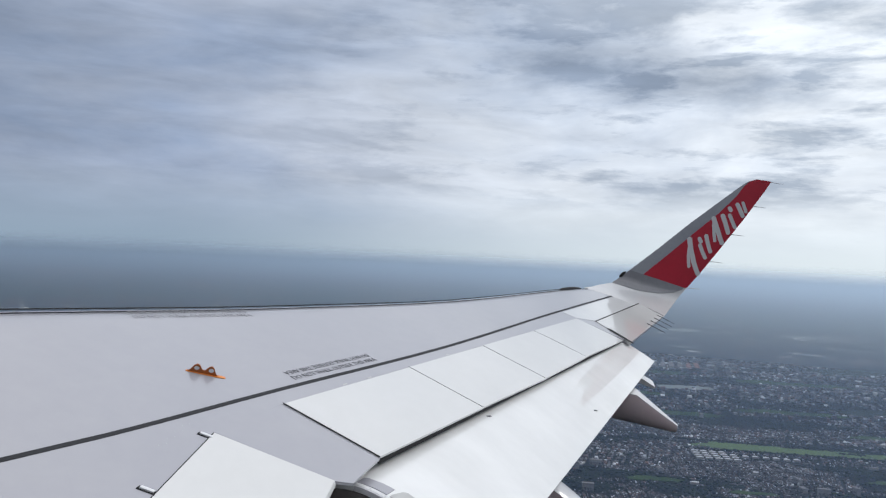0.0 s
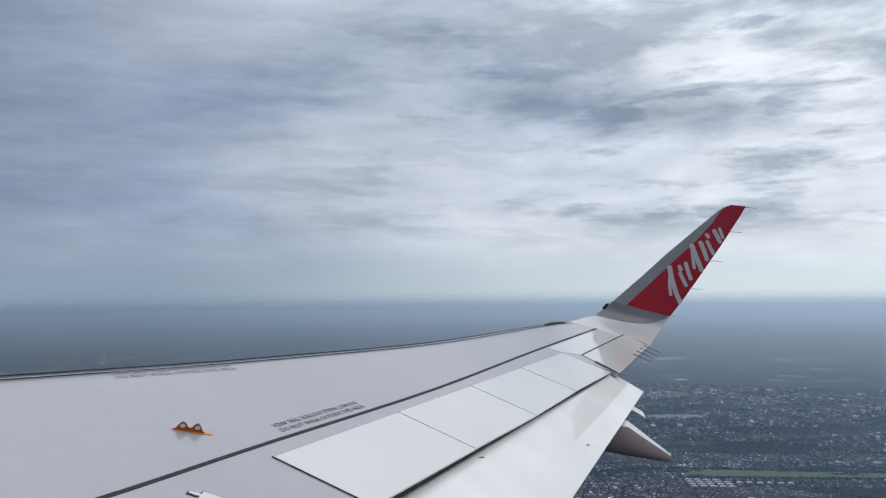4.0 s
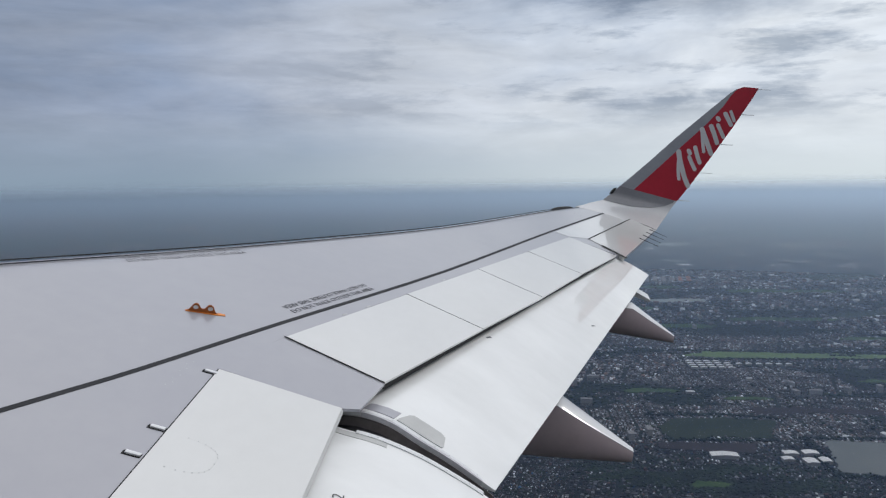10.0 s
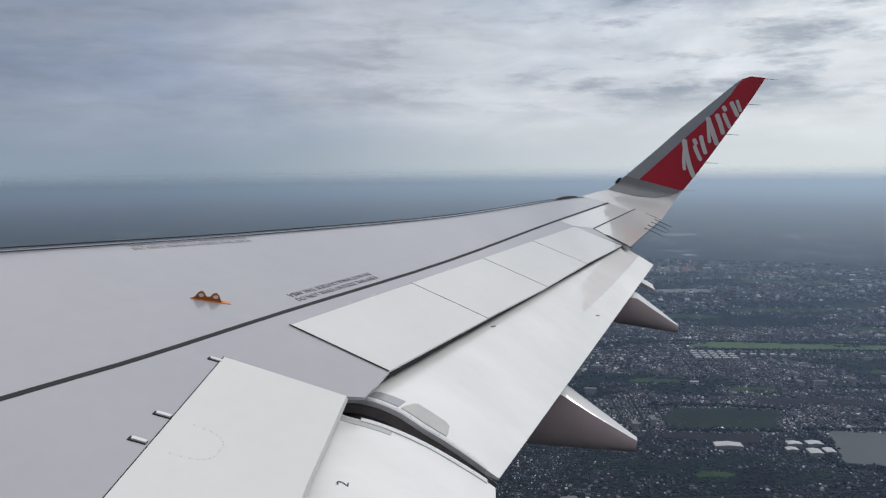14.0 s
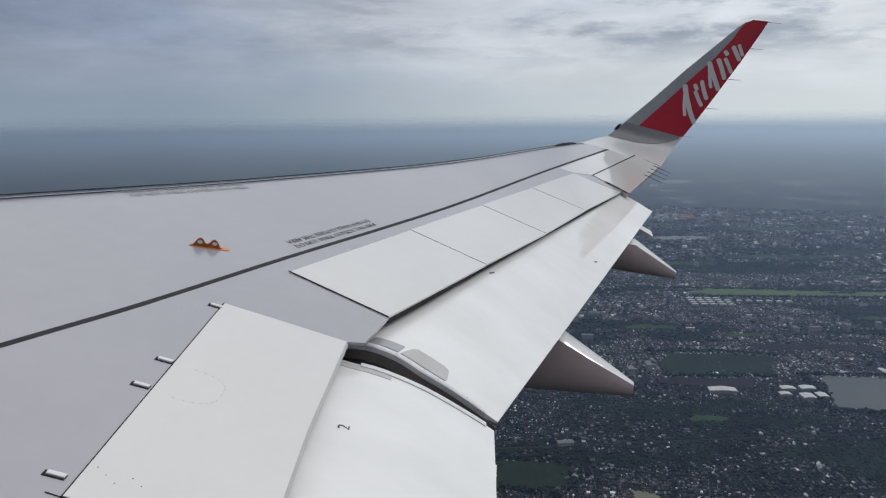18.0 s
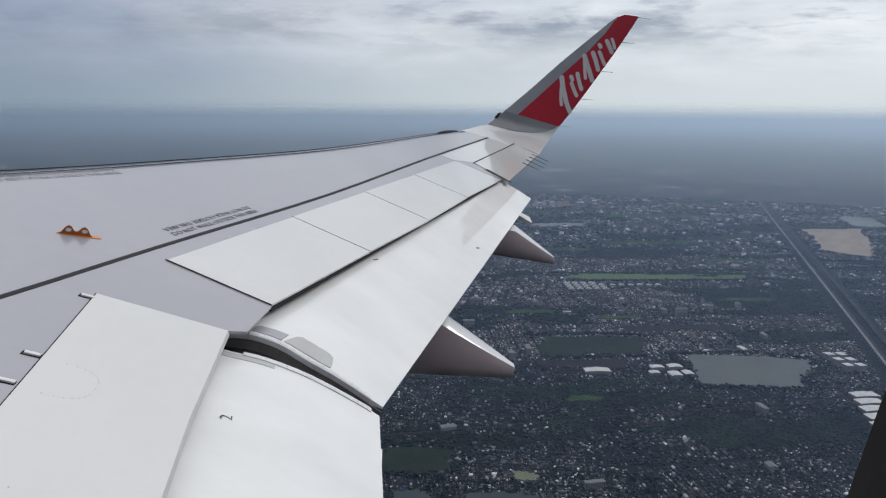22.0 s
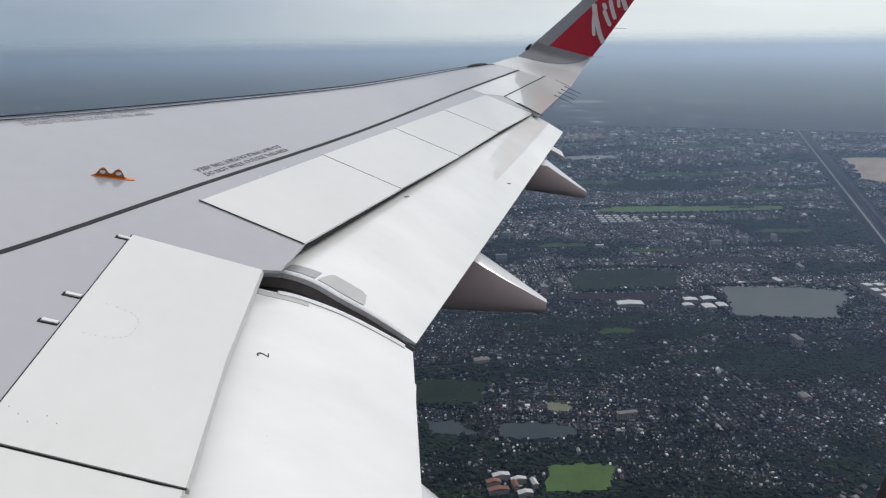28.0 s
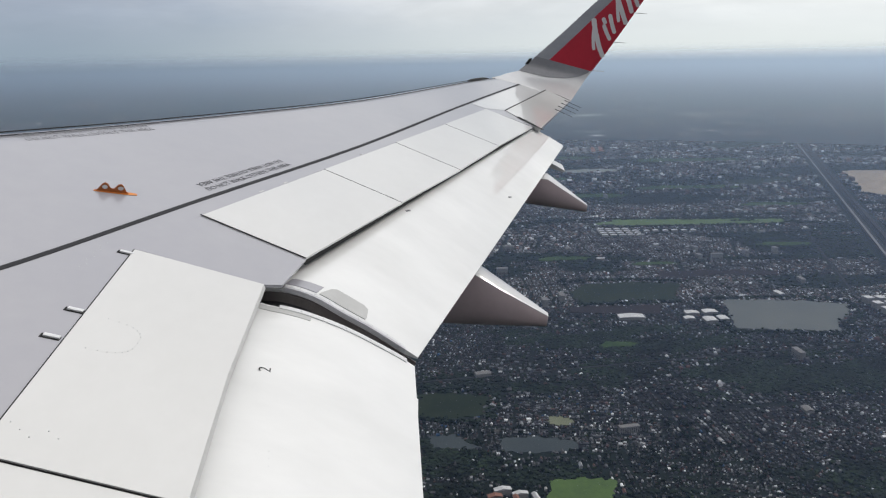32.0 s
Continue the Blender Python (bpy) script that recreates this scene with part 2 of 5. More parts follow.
# ---- mesh helpers ----
def part(name, bm, mat, parent, label=""):
    me = bpy.data.meshes.new(name)
    bmesh.ops.recalc_face_normals(bm, faces=bm.faces)
    bm.to_mesh(me)
    bm.free()
    me.materials.append(mat)
    ob = new(name, me)
    ob.parent = parent
    if label:
        ob["label"] = label
    return ob


def smooth(ob, angle=40):
    for p in ob.data.polygons:
        p.use_smooth = True
    ob.data.set_sharp_from_angle(angle=radians(angle))
    return ob


def thing(name, label, category, group="", kind="", m=None):
    ob = tagged(new(name), label, category, group, kind)
    ob.matrix_world = m if m is not None else Matrix()
    return ob


def prism(outline, top, thick, bevel=0.0):
    """A slab from an outline of (x, y) or (x, y, z) points; its top at that z or offset."""
    bm = bmesh.new()
    pts = [(p[0], p[1], (p[2] if len(p) > 2 else 0) + top) for p in outline]
    up = [bm.verts.new(p) for p in pts]
    dn = [bm.verts.new((p[0], p[1], p[2] - thick)) for p in pts]
    bm.faces.new(up)
    bm.faces.new(dn[::-1])
    n = len(pts)
    for i in range(n):
        bm.faces.new((up[i], dn[i], dn[(i + 1) % n], up[(i + 1) % n]))
    if bevel:
        edges = [e for e in bm.edges if e.verts[0] in up and e.verts[1] in up]
        bmesh.ops.bevel(bm, geom=edges, offset=bevel, segments=2, affect="EDGES", profile=0.5)
    return bm


def loft(rings, closed=True, caps=True):
    """A skin through rings of points, each with the same count."""
    bm = bmesh.new()
    vs = [[bm.verts.new(p) for p in ring] for ring in rings]
    n = len(rings[0])
    for a, b in zip(vs, vs[1:]):
        for i in range(n if closed else n - 1):
            j = (i + 1) % n
            bm.faces.new((a[i], a[j], b[j], b[i]))
    if caps and closed:
        bm.faces.new(vs[0][::-1])
        bm.faces.new(vs[-1])
    return bm


def strip(points, width, top, thick=0.004):
    """A thin band of that width along points."""
    points = [(*p, 0)[:3] for p in points]
    rings = []
    for i, p in enumerate(points):
        p = Vector(p)
        a, b = Vector(points[max(0, i - 1)]), Vector(points[min(len(points) - 1, i + 1)])
        d = (b - a)
        d.z = 0
        side = Vector((-d.y, d.x, 0)).normalized() * width / 2
        z = Vector((0, 0, top))
        t = Vector((0, 0, thick))
        rings.append((p + side + z, p - side + z, p - side + z - t, p + side + z - t))
    return loft(rings)


def lerp(a, b, t):
    return tuple(x + (y - x) * t for x, y in zip(a, b))


def on_line(line, x):
    """y on a line of (x, y) points at x."""
    for (x0, y0), (x1, y1) in zip(line, line[1:]):
        if x <= x1:
            break
    return y0 + (y1 - y0) * (x - x0) / (x1 - x0)


def eased(sec, n=4):
    """The section with n steps between its points, on a smooth curve through them."""
    out = []
    for i in range(len(sec) - 1):
        p0, p1, p2, p3 = (Vector(sec[max(0, min(len(sec) - 1, i + k))]) for k in (-1, 0, 1, 2))
        for k in range(n):
            t = k / n
            out.append(tuple(0.5 * (2 * p1 + (p2 - p0) * t + (2 * p0 - 5 * p1 + 4 * p2 - p3) * t * t + (3 * p1 - p0 - 3 * p2 + p3) * t ** 3)))
    return out + [sec[-1]]


# ---- the wing ----
LEAD = [(1.9, 2.20), (6.67, -0.475), (7.83, -1.147), (8.94, -1.76), (11.46, -3.07), (14.54, -4.415), (15.5, -4.855), (16.2, -5.20)]
LEAD = eased(LEAD)
HINGE = [(1.9, -2.335), (6.17, -2.2), (6.9, -2.405), (13.19, -4.80), (13.48, -5.107), (16.13, -6.06)]

wing = thing("aircraft_wing", "light grey airliner wing with white extended flaps and red winglet", "aircraft wing", m=TILT)


def wing_box():
    rings = []
    xs = [1.9, 3.0, 4.24, 5.2, 6.16, 6.18, 6.89, 6.91, 7.83, 8.4, 8.94, 9.5, 10.2, 10.8, 11.46, 12.2, 13.0, 13.18, 13.20, 13.47, 13.49, 14.0, 14.54, 15.0, 15.5, 16.13]
    for x in xs:
        aft, front = on_line(HINGE, x), on_line(LEAD, x)
        c = front - aft
        d = 0.75 - 0.6 * (x - 1.9) / 14.2
        top = [(x, aft + c * f, 0.0) for f in (0.0, 0.2, 0.4, 0.6, 0.75, 0.86)]
        nose = [(x, front - 0.05, -0.004), (x, front + 0.02, -0.03), (x, front + 0.07, -0.10), (x, front + 0.06, -0.2 * d - 0.1), (x, front - 0.1, -0.45 * d - 0.08)]
        under = [(x, aft + c * 0.5, -d), (x, aft, -d * 0.7)]
        rings.append(top + nose + under)
    return loft(rings)


smooth(part("upper_skin", wing_box(), SKIN, wing, "light grey painted upper skin"), 25)
# aft fixed panel at the trailing edge kink
part("kink_panel", prism([(6.172, -2.2), (6.898, -2.405), (6.69, -3.165), (6.235, -3.085), (6.175, -2.985)], 0.0, 0.02), SKIN, wing)
part("outer_panel", prism([(13.2, -4.806), (13.485, -5.112), (13.3, -5.60), (12.99, -5.50)], 0.0, 0.05), SKIN, wing)
part("root_panel", prism([(1.9, -2.335), (4.233, -2.2615), (4.233, -3.06), (1.9, -3.10)], 0.0, 0.06, 0.004), WHITE, wing)

# shade painted as a line along the leading edge, the slat seam and the black walkway line
lead_edge = [(x, on_line(LEAD, x) - 0.012, 0) for x in (2.2, 3, 4, 5, 6, 6.67, 7.83, 8.4, 8.94, 9.5, 10.2, 10.8, 11.46, 12.2, 13, 14, 14.54, 15, 15.5)]
part("leading_edge_shade", strip(lead_edge, 0.009, 0.004, 0.006), SEAMSHADE, wing)
slat = [(x, on_line(LEAD, x) - 0.083 + 0.003 * (x - 6), 0) for x in (2.2, 3, 4, 5, 6, 6.67, 7.83, 8.4, 8.94, 9.5, 10.2, 10.8, 11.46, 12.2, 13, 14, 14.54, 15, 15.5, 16.1)]
part("slat_seam", strip(slat, 0.009, 0.003), BLACK, wing)
walkway = [(1.95, -0.20), (5.08, -1.514), (5.88, -1.848), (7.134, -2.324), (9.6, -3.285), (12.81, -4.40), (16.0, -5.545), (16.25, -5.635)]
part("walkway_line", strip(eased(walkway), 0.034, 0.003), BLACK, wing, "black walkway boundary line")

# spoilers
TRAIL = {6.9: (6.69, -3.163), 8.56: (8.30, -3.762), 10.07: (9.79, -4.328), 11.54: (11.28, -4.856), 13.18: (12.93, -5.478)}


def spoiler(x0, x1):
    g = 0.006
    a, b = (x0 + g, on_line(HINGE, x0) - 0.008), (x1 - g, on_line(HINGE, x1) - 0.008)
    c, d = TRAIL[x1], TRAIL[x0]
    return prism([a, b, (c[0] - g, c[1]), (d[0] + g, d[1])], 0.007, 0.016, 0.0012)


for x0, x1 in ((6.9, 8.56), (8.56, 10.07), (10.07, 11.54), (11.54, 13.18)):
    part("spoiler", spoiler(x0, x1), WHITE, wing, "white spoiler panel")
part("spoiler", prism([(4.241, -2.268), (6.155, -2.210), (6.165, -2.984), (5.15, -3.007), (4.241, -3.068)], 0.008, 0.014, 0.0015), WHITE, wing, "broad white inboard spoiler panel")
# Dark strip that paints the shade between spoiler edge and flap.
part("cove_shade_strip", loft([[(6.70, -3.10, -0.006), (6.70, -3.158, -0.008), (6.70, -3.17, -0.048), (6.70, -3.10, -0.048)], [(12.92, -5.43, -0.006), (12.92, -5.470, -0.008), (12.92, -5.478, -0.026), (12.92, -5.43, -0.026)]]), SEAMSHADE, wing, "dark strip painted as the shade under the spoiler edge")
# dark seams along hinge lines and between the panels
for a, b in (((6.9, -2.40), (6.69, -3.16)), ((8.56, -3.04), (8.30, -3.76)), ((10.07, -3.62), (9.79, -4.325)), ((11.54, -4.18), (11.28, -4.85))):
    part("spoiler_gap", strip([(*a, 0), (*b, 0)], 0.007, 0.0082), SEAMSHADE, wing)
part("spoiler_gap", strip([(4.237, -2.2, 0), (4.237, -3.07, 0)], 0.004, 0.0035), SEAMSHADE, wing)
part("hinge_seam", strip([(4.24, -2.265, 0), (6.16, -2.206, 0)], 0.008, 0.003), SEAMSHADE, wing)
# Added dark boxes paint the shade in the gap behind the spoilers.
part("cove_shade_box", loft([[(6.3, -2.5, -0.06), (6.3, -2.86, -0.06), (6.3, -2.86, -0.30), (6.3, -2.5, -0.30)], [(13.1, -5.0, -0.05), (13.1, -5.3, -0.05), (13.1, -5.3, -0.14), (13.1, -5.0, -0.14)]]), GAPSHADE, wing, "dark box painted as the shaded cove behind the spoilers")
part("cove_shade_box", prism([(1.95, -2.3), (6.15, -2.3), (6.15, -2.95), (1.95, -3.0)], -0.04, 0.3), GAPSHADE, wing)

# flaps: sections of (y, z)
OUT_A = [(-2.90, -0.15), (-3.09, -0.098), (-3.287, -0.104), (-3.49, -0.16), (-3.70, -0.215), (-3.905, -0.283), (-4.045, -0.332)]
OUT_B = [(-5.36, -0.02), (-5.46, -0.034), (-5.56, -0.052), (-5.68, -0.078), (-5.80, -0.102), (-5.93, -0.133), (-6.042, -0.163)]
IN_A = [(-2.85, -0.09), (-2.99, -0.122), (-3.24, -0.112), (-3.53, -0.142), (-3.85, -0.218), (-4.01, -0.268)]


OUT_A, OUT_B, IN_A = eased(OUT_A), eased(OUT_B), eased(IN_A)


def flap_ring(x, sec, depth):
    top = [(x, y, z) for y, z in sec]
    n = len(sec)
    under = [(x, y, z - depth * (1 - i / (n - 1)) - 0.012) for i, (y, z) in enumerate(sec)][::-1]
    return top + under


def flap_between(x0, x1, sa, sb, da, db, steps=10):
    rings = []
    for k in range(steps + 1):
        t = k / steps
        sec = [lerp(p, q, t) for p, q in zip(sa, sb)]
        rings.append(flap_ring(x0 + (x1 - x0) * t, sec, da + (db - da) * t))
    return loft(rings)


def on_flap(x, s):
    """A point on the outboard flap at span x and section count s."""
    s *= 4
    i = min(int(s), 23)
    t = (x - 6.40) / 6.75
    y, z = lerp(lerp(OUT_A[i], OUT_B[i], t), lerp(OUT_A[i + 1], OUT_B[i + 1], t), s - i)
    return (x, y, z)


smooth(part("outboard_flap", flap_between(6.40, 13.15, OUT_A, OUT_B, 0.20, 0.10), FLAPWHITE, wing, "white outboard flap, lowered, with faint streaks"), 35)
in_b = [(y - 0.27 * (0.2 + 0.8 * i / 20), z - 0.01) for i, (y, z) in enumerate(IN_A)]
smooth(part("inboard_flap", flap_between(1.95, 6.17, in_b, IN_A, 0.25, 0.20), FLAPWHITE, wing, "white inboard flap, lowered, with faint streaks"), 35)
# Grey strip that paints the shading where the flap nose curves down.
part("trailing_shade", loft([[(x, y + 0.004, 0.009), (x, y - 0.012, -0.012), (x, y - 0.012, -0.030), (x, y + 0.004, -0.03)] for x, y in ((4.25, -3.070), (5.15, -3.009), (6.16, -2.985))]), WICKSHADE, wing, "grey strip painted as shade along the trailing edge")
for x0, x1, y0, y1 in ((5.45, 5.82, -4.028, -4.022), (3.6, 5.02, -4.10, -4.045)):
    part("flap_edge_plate", prism([(x0, y0 - 0.02, -0.272), (x1, y1 - 0.02, -0.272), (x1, y1 + 0.06, -0.262), (x0, y0 + 0.06, -0.262)], 0.0, 0.008), FLAPWHITE, wing)

# aileron and tip panel
part("aileron", prism([(13.49, -5.125), (16.45, -6.15), (16.10, -6.555), (12.98, -5.60), (13.22, -5.36)], 0.008, 0.05, 0.004), WHITE, wing, "white aileron")
# Sky reflected in the outer skin is put into this panel's pale colour.
part("tip_panel", prism([(13.25, -4.60), (15.9, -5.545), (16.15, -5.66), (16.42, -6.13), (13.50, -5.10), (13.22, -4.80)], 0.002, 0.02), TIPSHEEN, wing, "outer wing skin with sky sheen painted pale")
part("aileron_seam", strip([(13.47, -5.115, 0), (16.46, -6.155, 0.005)], 0.016, 0.011), SEAMSHADE, wing)
part("aileron_seam", strip([(16.46, -6.15, 0), (16.12, -6.56, 0)], 0.03, 0.010), SEAMSHADE, wing)


# winglet: stations of leading and trailing edge on its inner face, and the share of the grey edge
STATIONS = [
    ((15.95, -5.075, 0.004), (16.12, -6.575, 0.004), 0.0), ((16.2, -5.23, 0.03), (16.26, -6.625, 0.055), 0.0),
    ((16.5, -5.37, 0.06), (16.48, -6.692, 0.105), 0.0), ((16.80, -5.61, 0.13), (16.77, -6.793, 0.195), 0.0),
    ((16.955, -5.745, 0.275), (16.94, -6.869, 0.335), 0.1), ((16.998, -5.852, 0.445), (17.014, -6.945, 0.496), 0.24),
    ((17.175, -6.224, 1.01), (17.131, -7.099, 0.868), 0.24), ((17.351, -6.573, 1.573), (17.249, -7.239, 1.246), 0.255), ((17.518, -6.932, 2.106), (17.37, -7.376, 1.633), 0.26),
    ((17.633, -7.184, 2.476), (17.49, -7.513, 2.019), 0.20), ((17.683, -7.292, 2.634), (17.617, -7.643, 2.423), 0.10),
    ((17.716, -7.386, 2.741), (17.692, -7.72, 2.665), 0.03), ((17.74, -7.501, 2.819), (17.758, -7.777, 2.874), 0.0)]


# how far the root steps back outboard round the aileron's outer corner
APEX = {15.95: 0.33, 16.2: 0.27, 16.5: 0.12}


def winglet_band(first, last, f0, f1, back=False):
    """Faces of the winglet between two stations and two shares of the chord (g: the grey edge's share)."""
    rings = []
    for le, te, g in STATIONS[first:last + 1]:
        lo = g if f0 == "g" else f0
        hi = g if f1 == "g" else f1
        le_v, te_v = Vector(le), Vector(te)
        chord = te_v - le_v
        steep = min(1, max(0, le[2] / 0.4))
        outward = Vector((0.98 * steep, -0.1, -0.2 - 0.8 * (1 - steep))).normalized()
        c = chord.length
        ring = []
        for k in range(7):
            f = lo + (hi - lo) * k / 6
            bulge = 0.035 * c * math.sqrt(max(0, f)) * (1 - f)
            bump = APEX.get(round(le[0], 2), 0.0) * min(f / 0.717, (1 - f) / 0.283)
            ring.append(le_v + chord * f - outward * bulge * min(1, steep * 2) + Vector((bump, 0, 0)))
        rear = []
        for k in range(7):
            f = hi - (hi - lo) * k / 6
            rear.append(le_v + chord * f + outward * (0.16 * c * math.sqrt(max(0, f)) * (1 - f) + 0.008))
        rings.append(ring + rear)
    return loft(rings)


smooth(part("winglet_root", winglet_band(0, 5, 0.0, 1.0), TIPWHITE, wing, "white blended winglet root"), 50)
smooth(part("winglet_edge", winglet_band(5, 11, 0.0, "g"), TIPGREY, wing, "bare grey winglet leading edge"), 50)
smooth(part("winglet_panel", winglet_band(5, 12, "g", 1.0), RED, wing, "glossy red winglet panel"), 50)


def root_shade_band():
    """Shade painted on the upper root: a thin grey shell over it, its lower rim bowed."""
    low = ((0.0, 3.0), (0.2, 2.95), (0.45, 3.05), (0.7, 3.45), (0.88, 4.1), (0.96, 4.7))
    rings = []
    for f, u0 in low:
        ring = []
        for k in range(7):
            u = u0 + (5.0 - u0) * k / 6
            i = min(int(u), 4)
            (l0, t0, _), (l1, t1, _) = STATIONS[i], STATIONS[i + 1]
            le, te = Vector(lerp(l0, l1, u - i)), Vector(lerp(t0, t1, u - i))
            c = te - le
            steep = min(1, max(0, le.z / 0.4))
            outward = Vector((0.98 * steep, -0.1, -0.2 - 0.8 * (1 - steep))).normalized()
            ring.append(le + c * f - outward * (0.035 * c.length * math.sqrt(f) * (1 - f) * min(1, steep * 2) + 0.005))
        rings.append(ring + [p + Vector((0.004, 0, -0.002)) for p in ring[::-1]])
    return loft(rings)


# The shaded upper part of the root, put into a grey shell.
smooth(part("winglet_root_shade", root_shade_band(), ROOTSHADE, wing, "grey shell painted as the shade under the red panel"), 50)
# the rounded end of the outermost slat
smooth(part("slat_end", loft([[(x, on_line(LEAD, x) + 0.05 + r * math.cos(a), -0.035 + 1.1 * r * math.sin(a)) for a in (k * math.pi / 5 for k in range(10))] for x, r in ((15.1, 0.008), (15.2, 0.022), (15.4, 0.03), (15.7, 0.027), (15.85, 0.018), (15.95, 0.006))]), BLACK, wing, "dark rounded slat end"), 50)
part("winglet_notch", prism([(16.90, -5.70, 0.29), (16.97, -5.745, 0.37), (16.985, -5.80, 0.40), (16.93, -5.76, 0.31)], 0.0, 0.03), SEAMSHADE, wing)


def winglet_at(f, u):
    """A point of the red face at a share of the chord and at a station count over its foot."""
    i = min(int(u), 6)
    (l0, t0, _), (l1, t1, _) = STATIONS[5 + i], STATIONS[6 + i]
    le, te = Vector(lerp(l0, l1, u - i)), Vector(lerp(t0, t1, u - i))
    c = te - le
    return le + c * f - Vector((0.98, -0.1, -0.2)) * (0.035 * c.length * math.sqrt(f) * (1 - f) + 0.006)


def stroke(points, w):
    """A pale brush stroke with round ends over the red face along (share, height) points."""
    fine = [lerp(a, b, k / 7) for a, b in zip(points, points[1:]) for k in range(7)] + [points[-1]]
    spots = [winglet_at(*p) for p in fine]
    nrm = Vector((-0.98, 0.1, 0.2))
    r = w / 2
    lead, tail = (spots[0] - spots[1]).normalized(), (spots[-1] - spots[-2]).normalized()
    path = [(spots[0] + lead * r * c, math.sqrt(1 - c * c)) for c in (0.98, 0.85, 0.6, 0.3)]
    path += [(p, 1.0) for p in spots]
    path += [(spots[-1] + tail * r * c, math.sqrt(1 - c * c)) for c in (0.3, 0.6, 0.85, 0.98)]
    rings = []
    for i, (p, share) in enumerate(path):
        d = (path[min(i + 1, len(path) - 1)][0] - path[max(i - 1, 0)][0]).normalized()
        side = d.cross(nrm).normalized() * r * share
        rings.append((p + side, p - side, p - side - nrm * 0.005, p + side - nrm * 0.005))
    return loft(rings)


# plain pale brush marks in place of the lettering
for pts, w in (([(0.30, 1.75), (0.62, 1.36), (0.96, 0.86)], 0.095), ([(0.36, 1.70), (0.54, 1.33), (0.73, 0.95)], 0.06), ([(0.57, 1.84), (0.86, 1.61)], 0.07), ([(0.45, 1.99), (0.52, 1.95)], 0.075), ([(0.51, 2.23), (0.85, 1.95)], 0.075),
               ([(0.29, 2.77), (0.62, 2.68), (0.92, 2.56)], 0.095), ([(0.36, 2.72), (0.55, 2.56), (0.75, 2.37)], 0.06), ([(0.40, 3.12), (0.62, 3.10), (0.87, 3.04)], 0.085), ([(0.53, 3.43), (0.93, 3.46)], 0.07), ([(0.36, 3.54), (0.43, 3.56)], 0.075),
               ([(0.45, 3.95), (0.87, 4.04)], 0.08), ([(0.56, 4.33), (0.88, 4.29)], 0.06)):
    part("livery_mark", stroke(pts, w), LETTER, wing)


def wick(a, d, length):
    bm = bmesh.new()
    m = Matrix.Translation(Vector(a) + Vector(d) * length / 2) @ Vector(d).to_track_quat("Z", "Y").to_matrix().to_4x4()
    bmesh.ops.create_cone(bm, cap_ends=True, segments=6, radius1=0.0065, radius2=0.0035, depth=length, matrix=m)
    return bm


for k in range(4):
    f = 0.57 + 0.12 * k
    p = lerp((12.98, -5.60, 0.0), (16.10, -6.555, 0.0), f)
    part("static_wick", wick((p[0] + 0.02, p[1] + 0.07, 0.016), Vector((-0.1, -1, -0.10)).normalized(), 0.32), BLACK, wing, "thin dark static discharge wick")
for z in (0.03, 1.6, 3.15, 4.75, 6.9):
    p = winglet_at(0.985, z)
    part("static_wick", wick(p, Vector((0.25, -1, 0.22)).normalized(), 0.26), WICKSHADE, wing)


# flap track fairings
RING = ((0, -0.2), (0, 0.2), (0.06, 0.42), (0.25, 0.5), (0.6, 0.5), (0.85, 0.38), (1, 0.15), (1, -0.15), (0.85, -0.38), (0.6, -0.5), (0.25, -0.5), (0.06, -0.42))


def fairing(x, top, tip_top, tip_low, low, width, cap=False):
    """A canoe along y: top and low are (y, z) where it leaves the flap, tip the blunt rear end; cap: its pale lit-top
    shell alone.
    """
    rings = []
    steps = 12
    for k in range(-5, steps + 1):
        t = k / steps
        s = max(t, 0)
        yt, zt = lerp(top, tip_top, t)
        yl, zl = lerp(low, tip_low, t)
        if t < 0:
            zt = top[1] - 0.12 + 0.12 * (1 + t)
        w = width * (1 - 0.72 * s ** 1.5)
        ring = [(x + g * w, yt + (yl - yt) * f, zt + (zl - zt) * f) for f, g in RING]
        if cap:
            up = [(p[0], p[1], p[2] + 0.006) for p in (ring[11], ring[0], ring[1], ring[2], ring[3])]
            ring = up + [(p[0], p[1], p[2] - 0.012) for p in up[::-1]]
        rings.append(ring)
    return loft(rings)


# Shaded sides are put into the brown, the sunlit top into a white shell.
for spec in ((8.56, (-4.60, -0.47), (-5.40, -0.74), (-5.425, -0.86), (-4.55, -1.08), 0.34), (11.58, (-5.62, -0.24), (-6.235, -0.46), (-6.255, -0.55), (-5.50, -0.66), 0.30), (4.89, (-4.07, -0.275), (-4.75, -0.64), (-4.77, -0.78), (-3.95, -0.85), 0.32)):
    canoe = smooth(part("flap_track_fairing", fairing(*spec), FAIRING, wing, "flap track fairing with side shade in its brownish colour"), 40)
    smooth(part("fairing_lit_top", fairing(*spec, cap=True), TIPWHITE, canoe, "white upper shell painted as the lit top"), 40)
part("flap_tab", loft([[(x, -5.80, -0.335), (x, -6.085, -0.395), (x, -6.085, -0.425), (x, -5.80, -0.42)] for x in (12.70, 12.98)]), WHITE, wing, "short white fairing stub")
# The shadow between aileron and flap corner is a dark strip on top.
part("aileron_gap_shade", strip([(13.30, -5.30, 0), (13.14, -5.47, 0), (12.96, -5.63, 0)], 0.05, 0.013), SEAMSHADE, wing, "dark strip painted as the shadowed gap beside the aileron")


def arc_strip(x, sec, width, lift, thick=0.012, lo=0, hi=99):
    rings = []
    for y, z in sec[lo:hi]:
        rings.append([(x - width / 2, y, z + lift), (x + width / 2, y, z + lift), (x + width / 2, y, z + lift - thick), (x - width / 2, y, z + lift - thick)])
    return loft(rings)


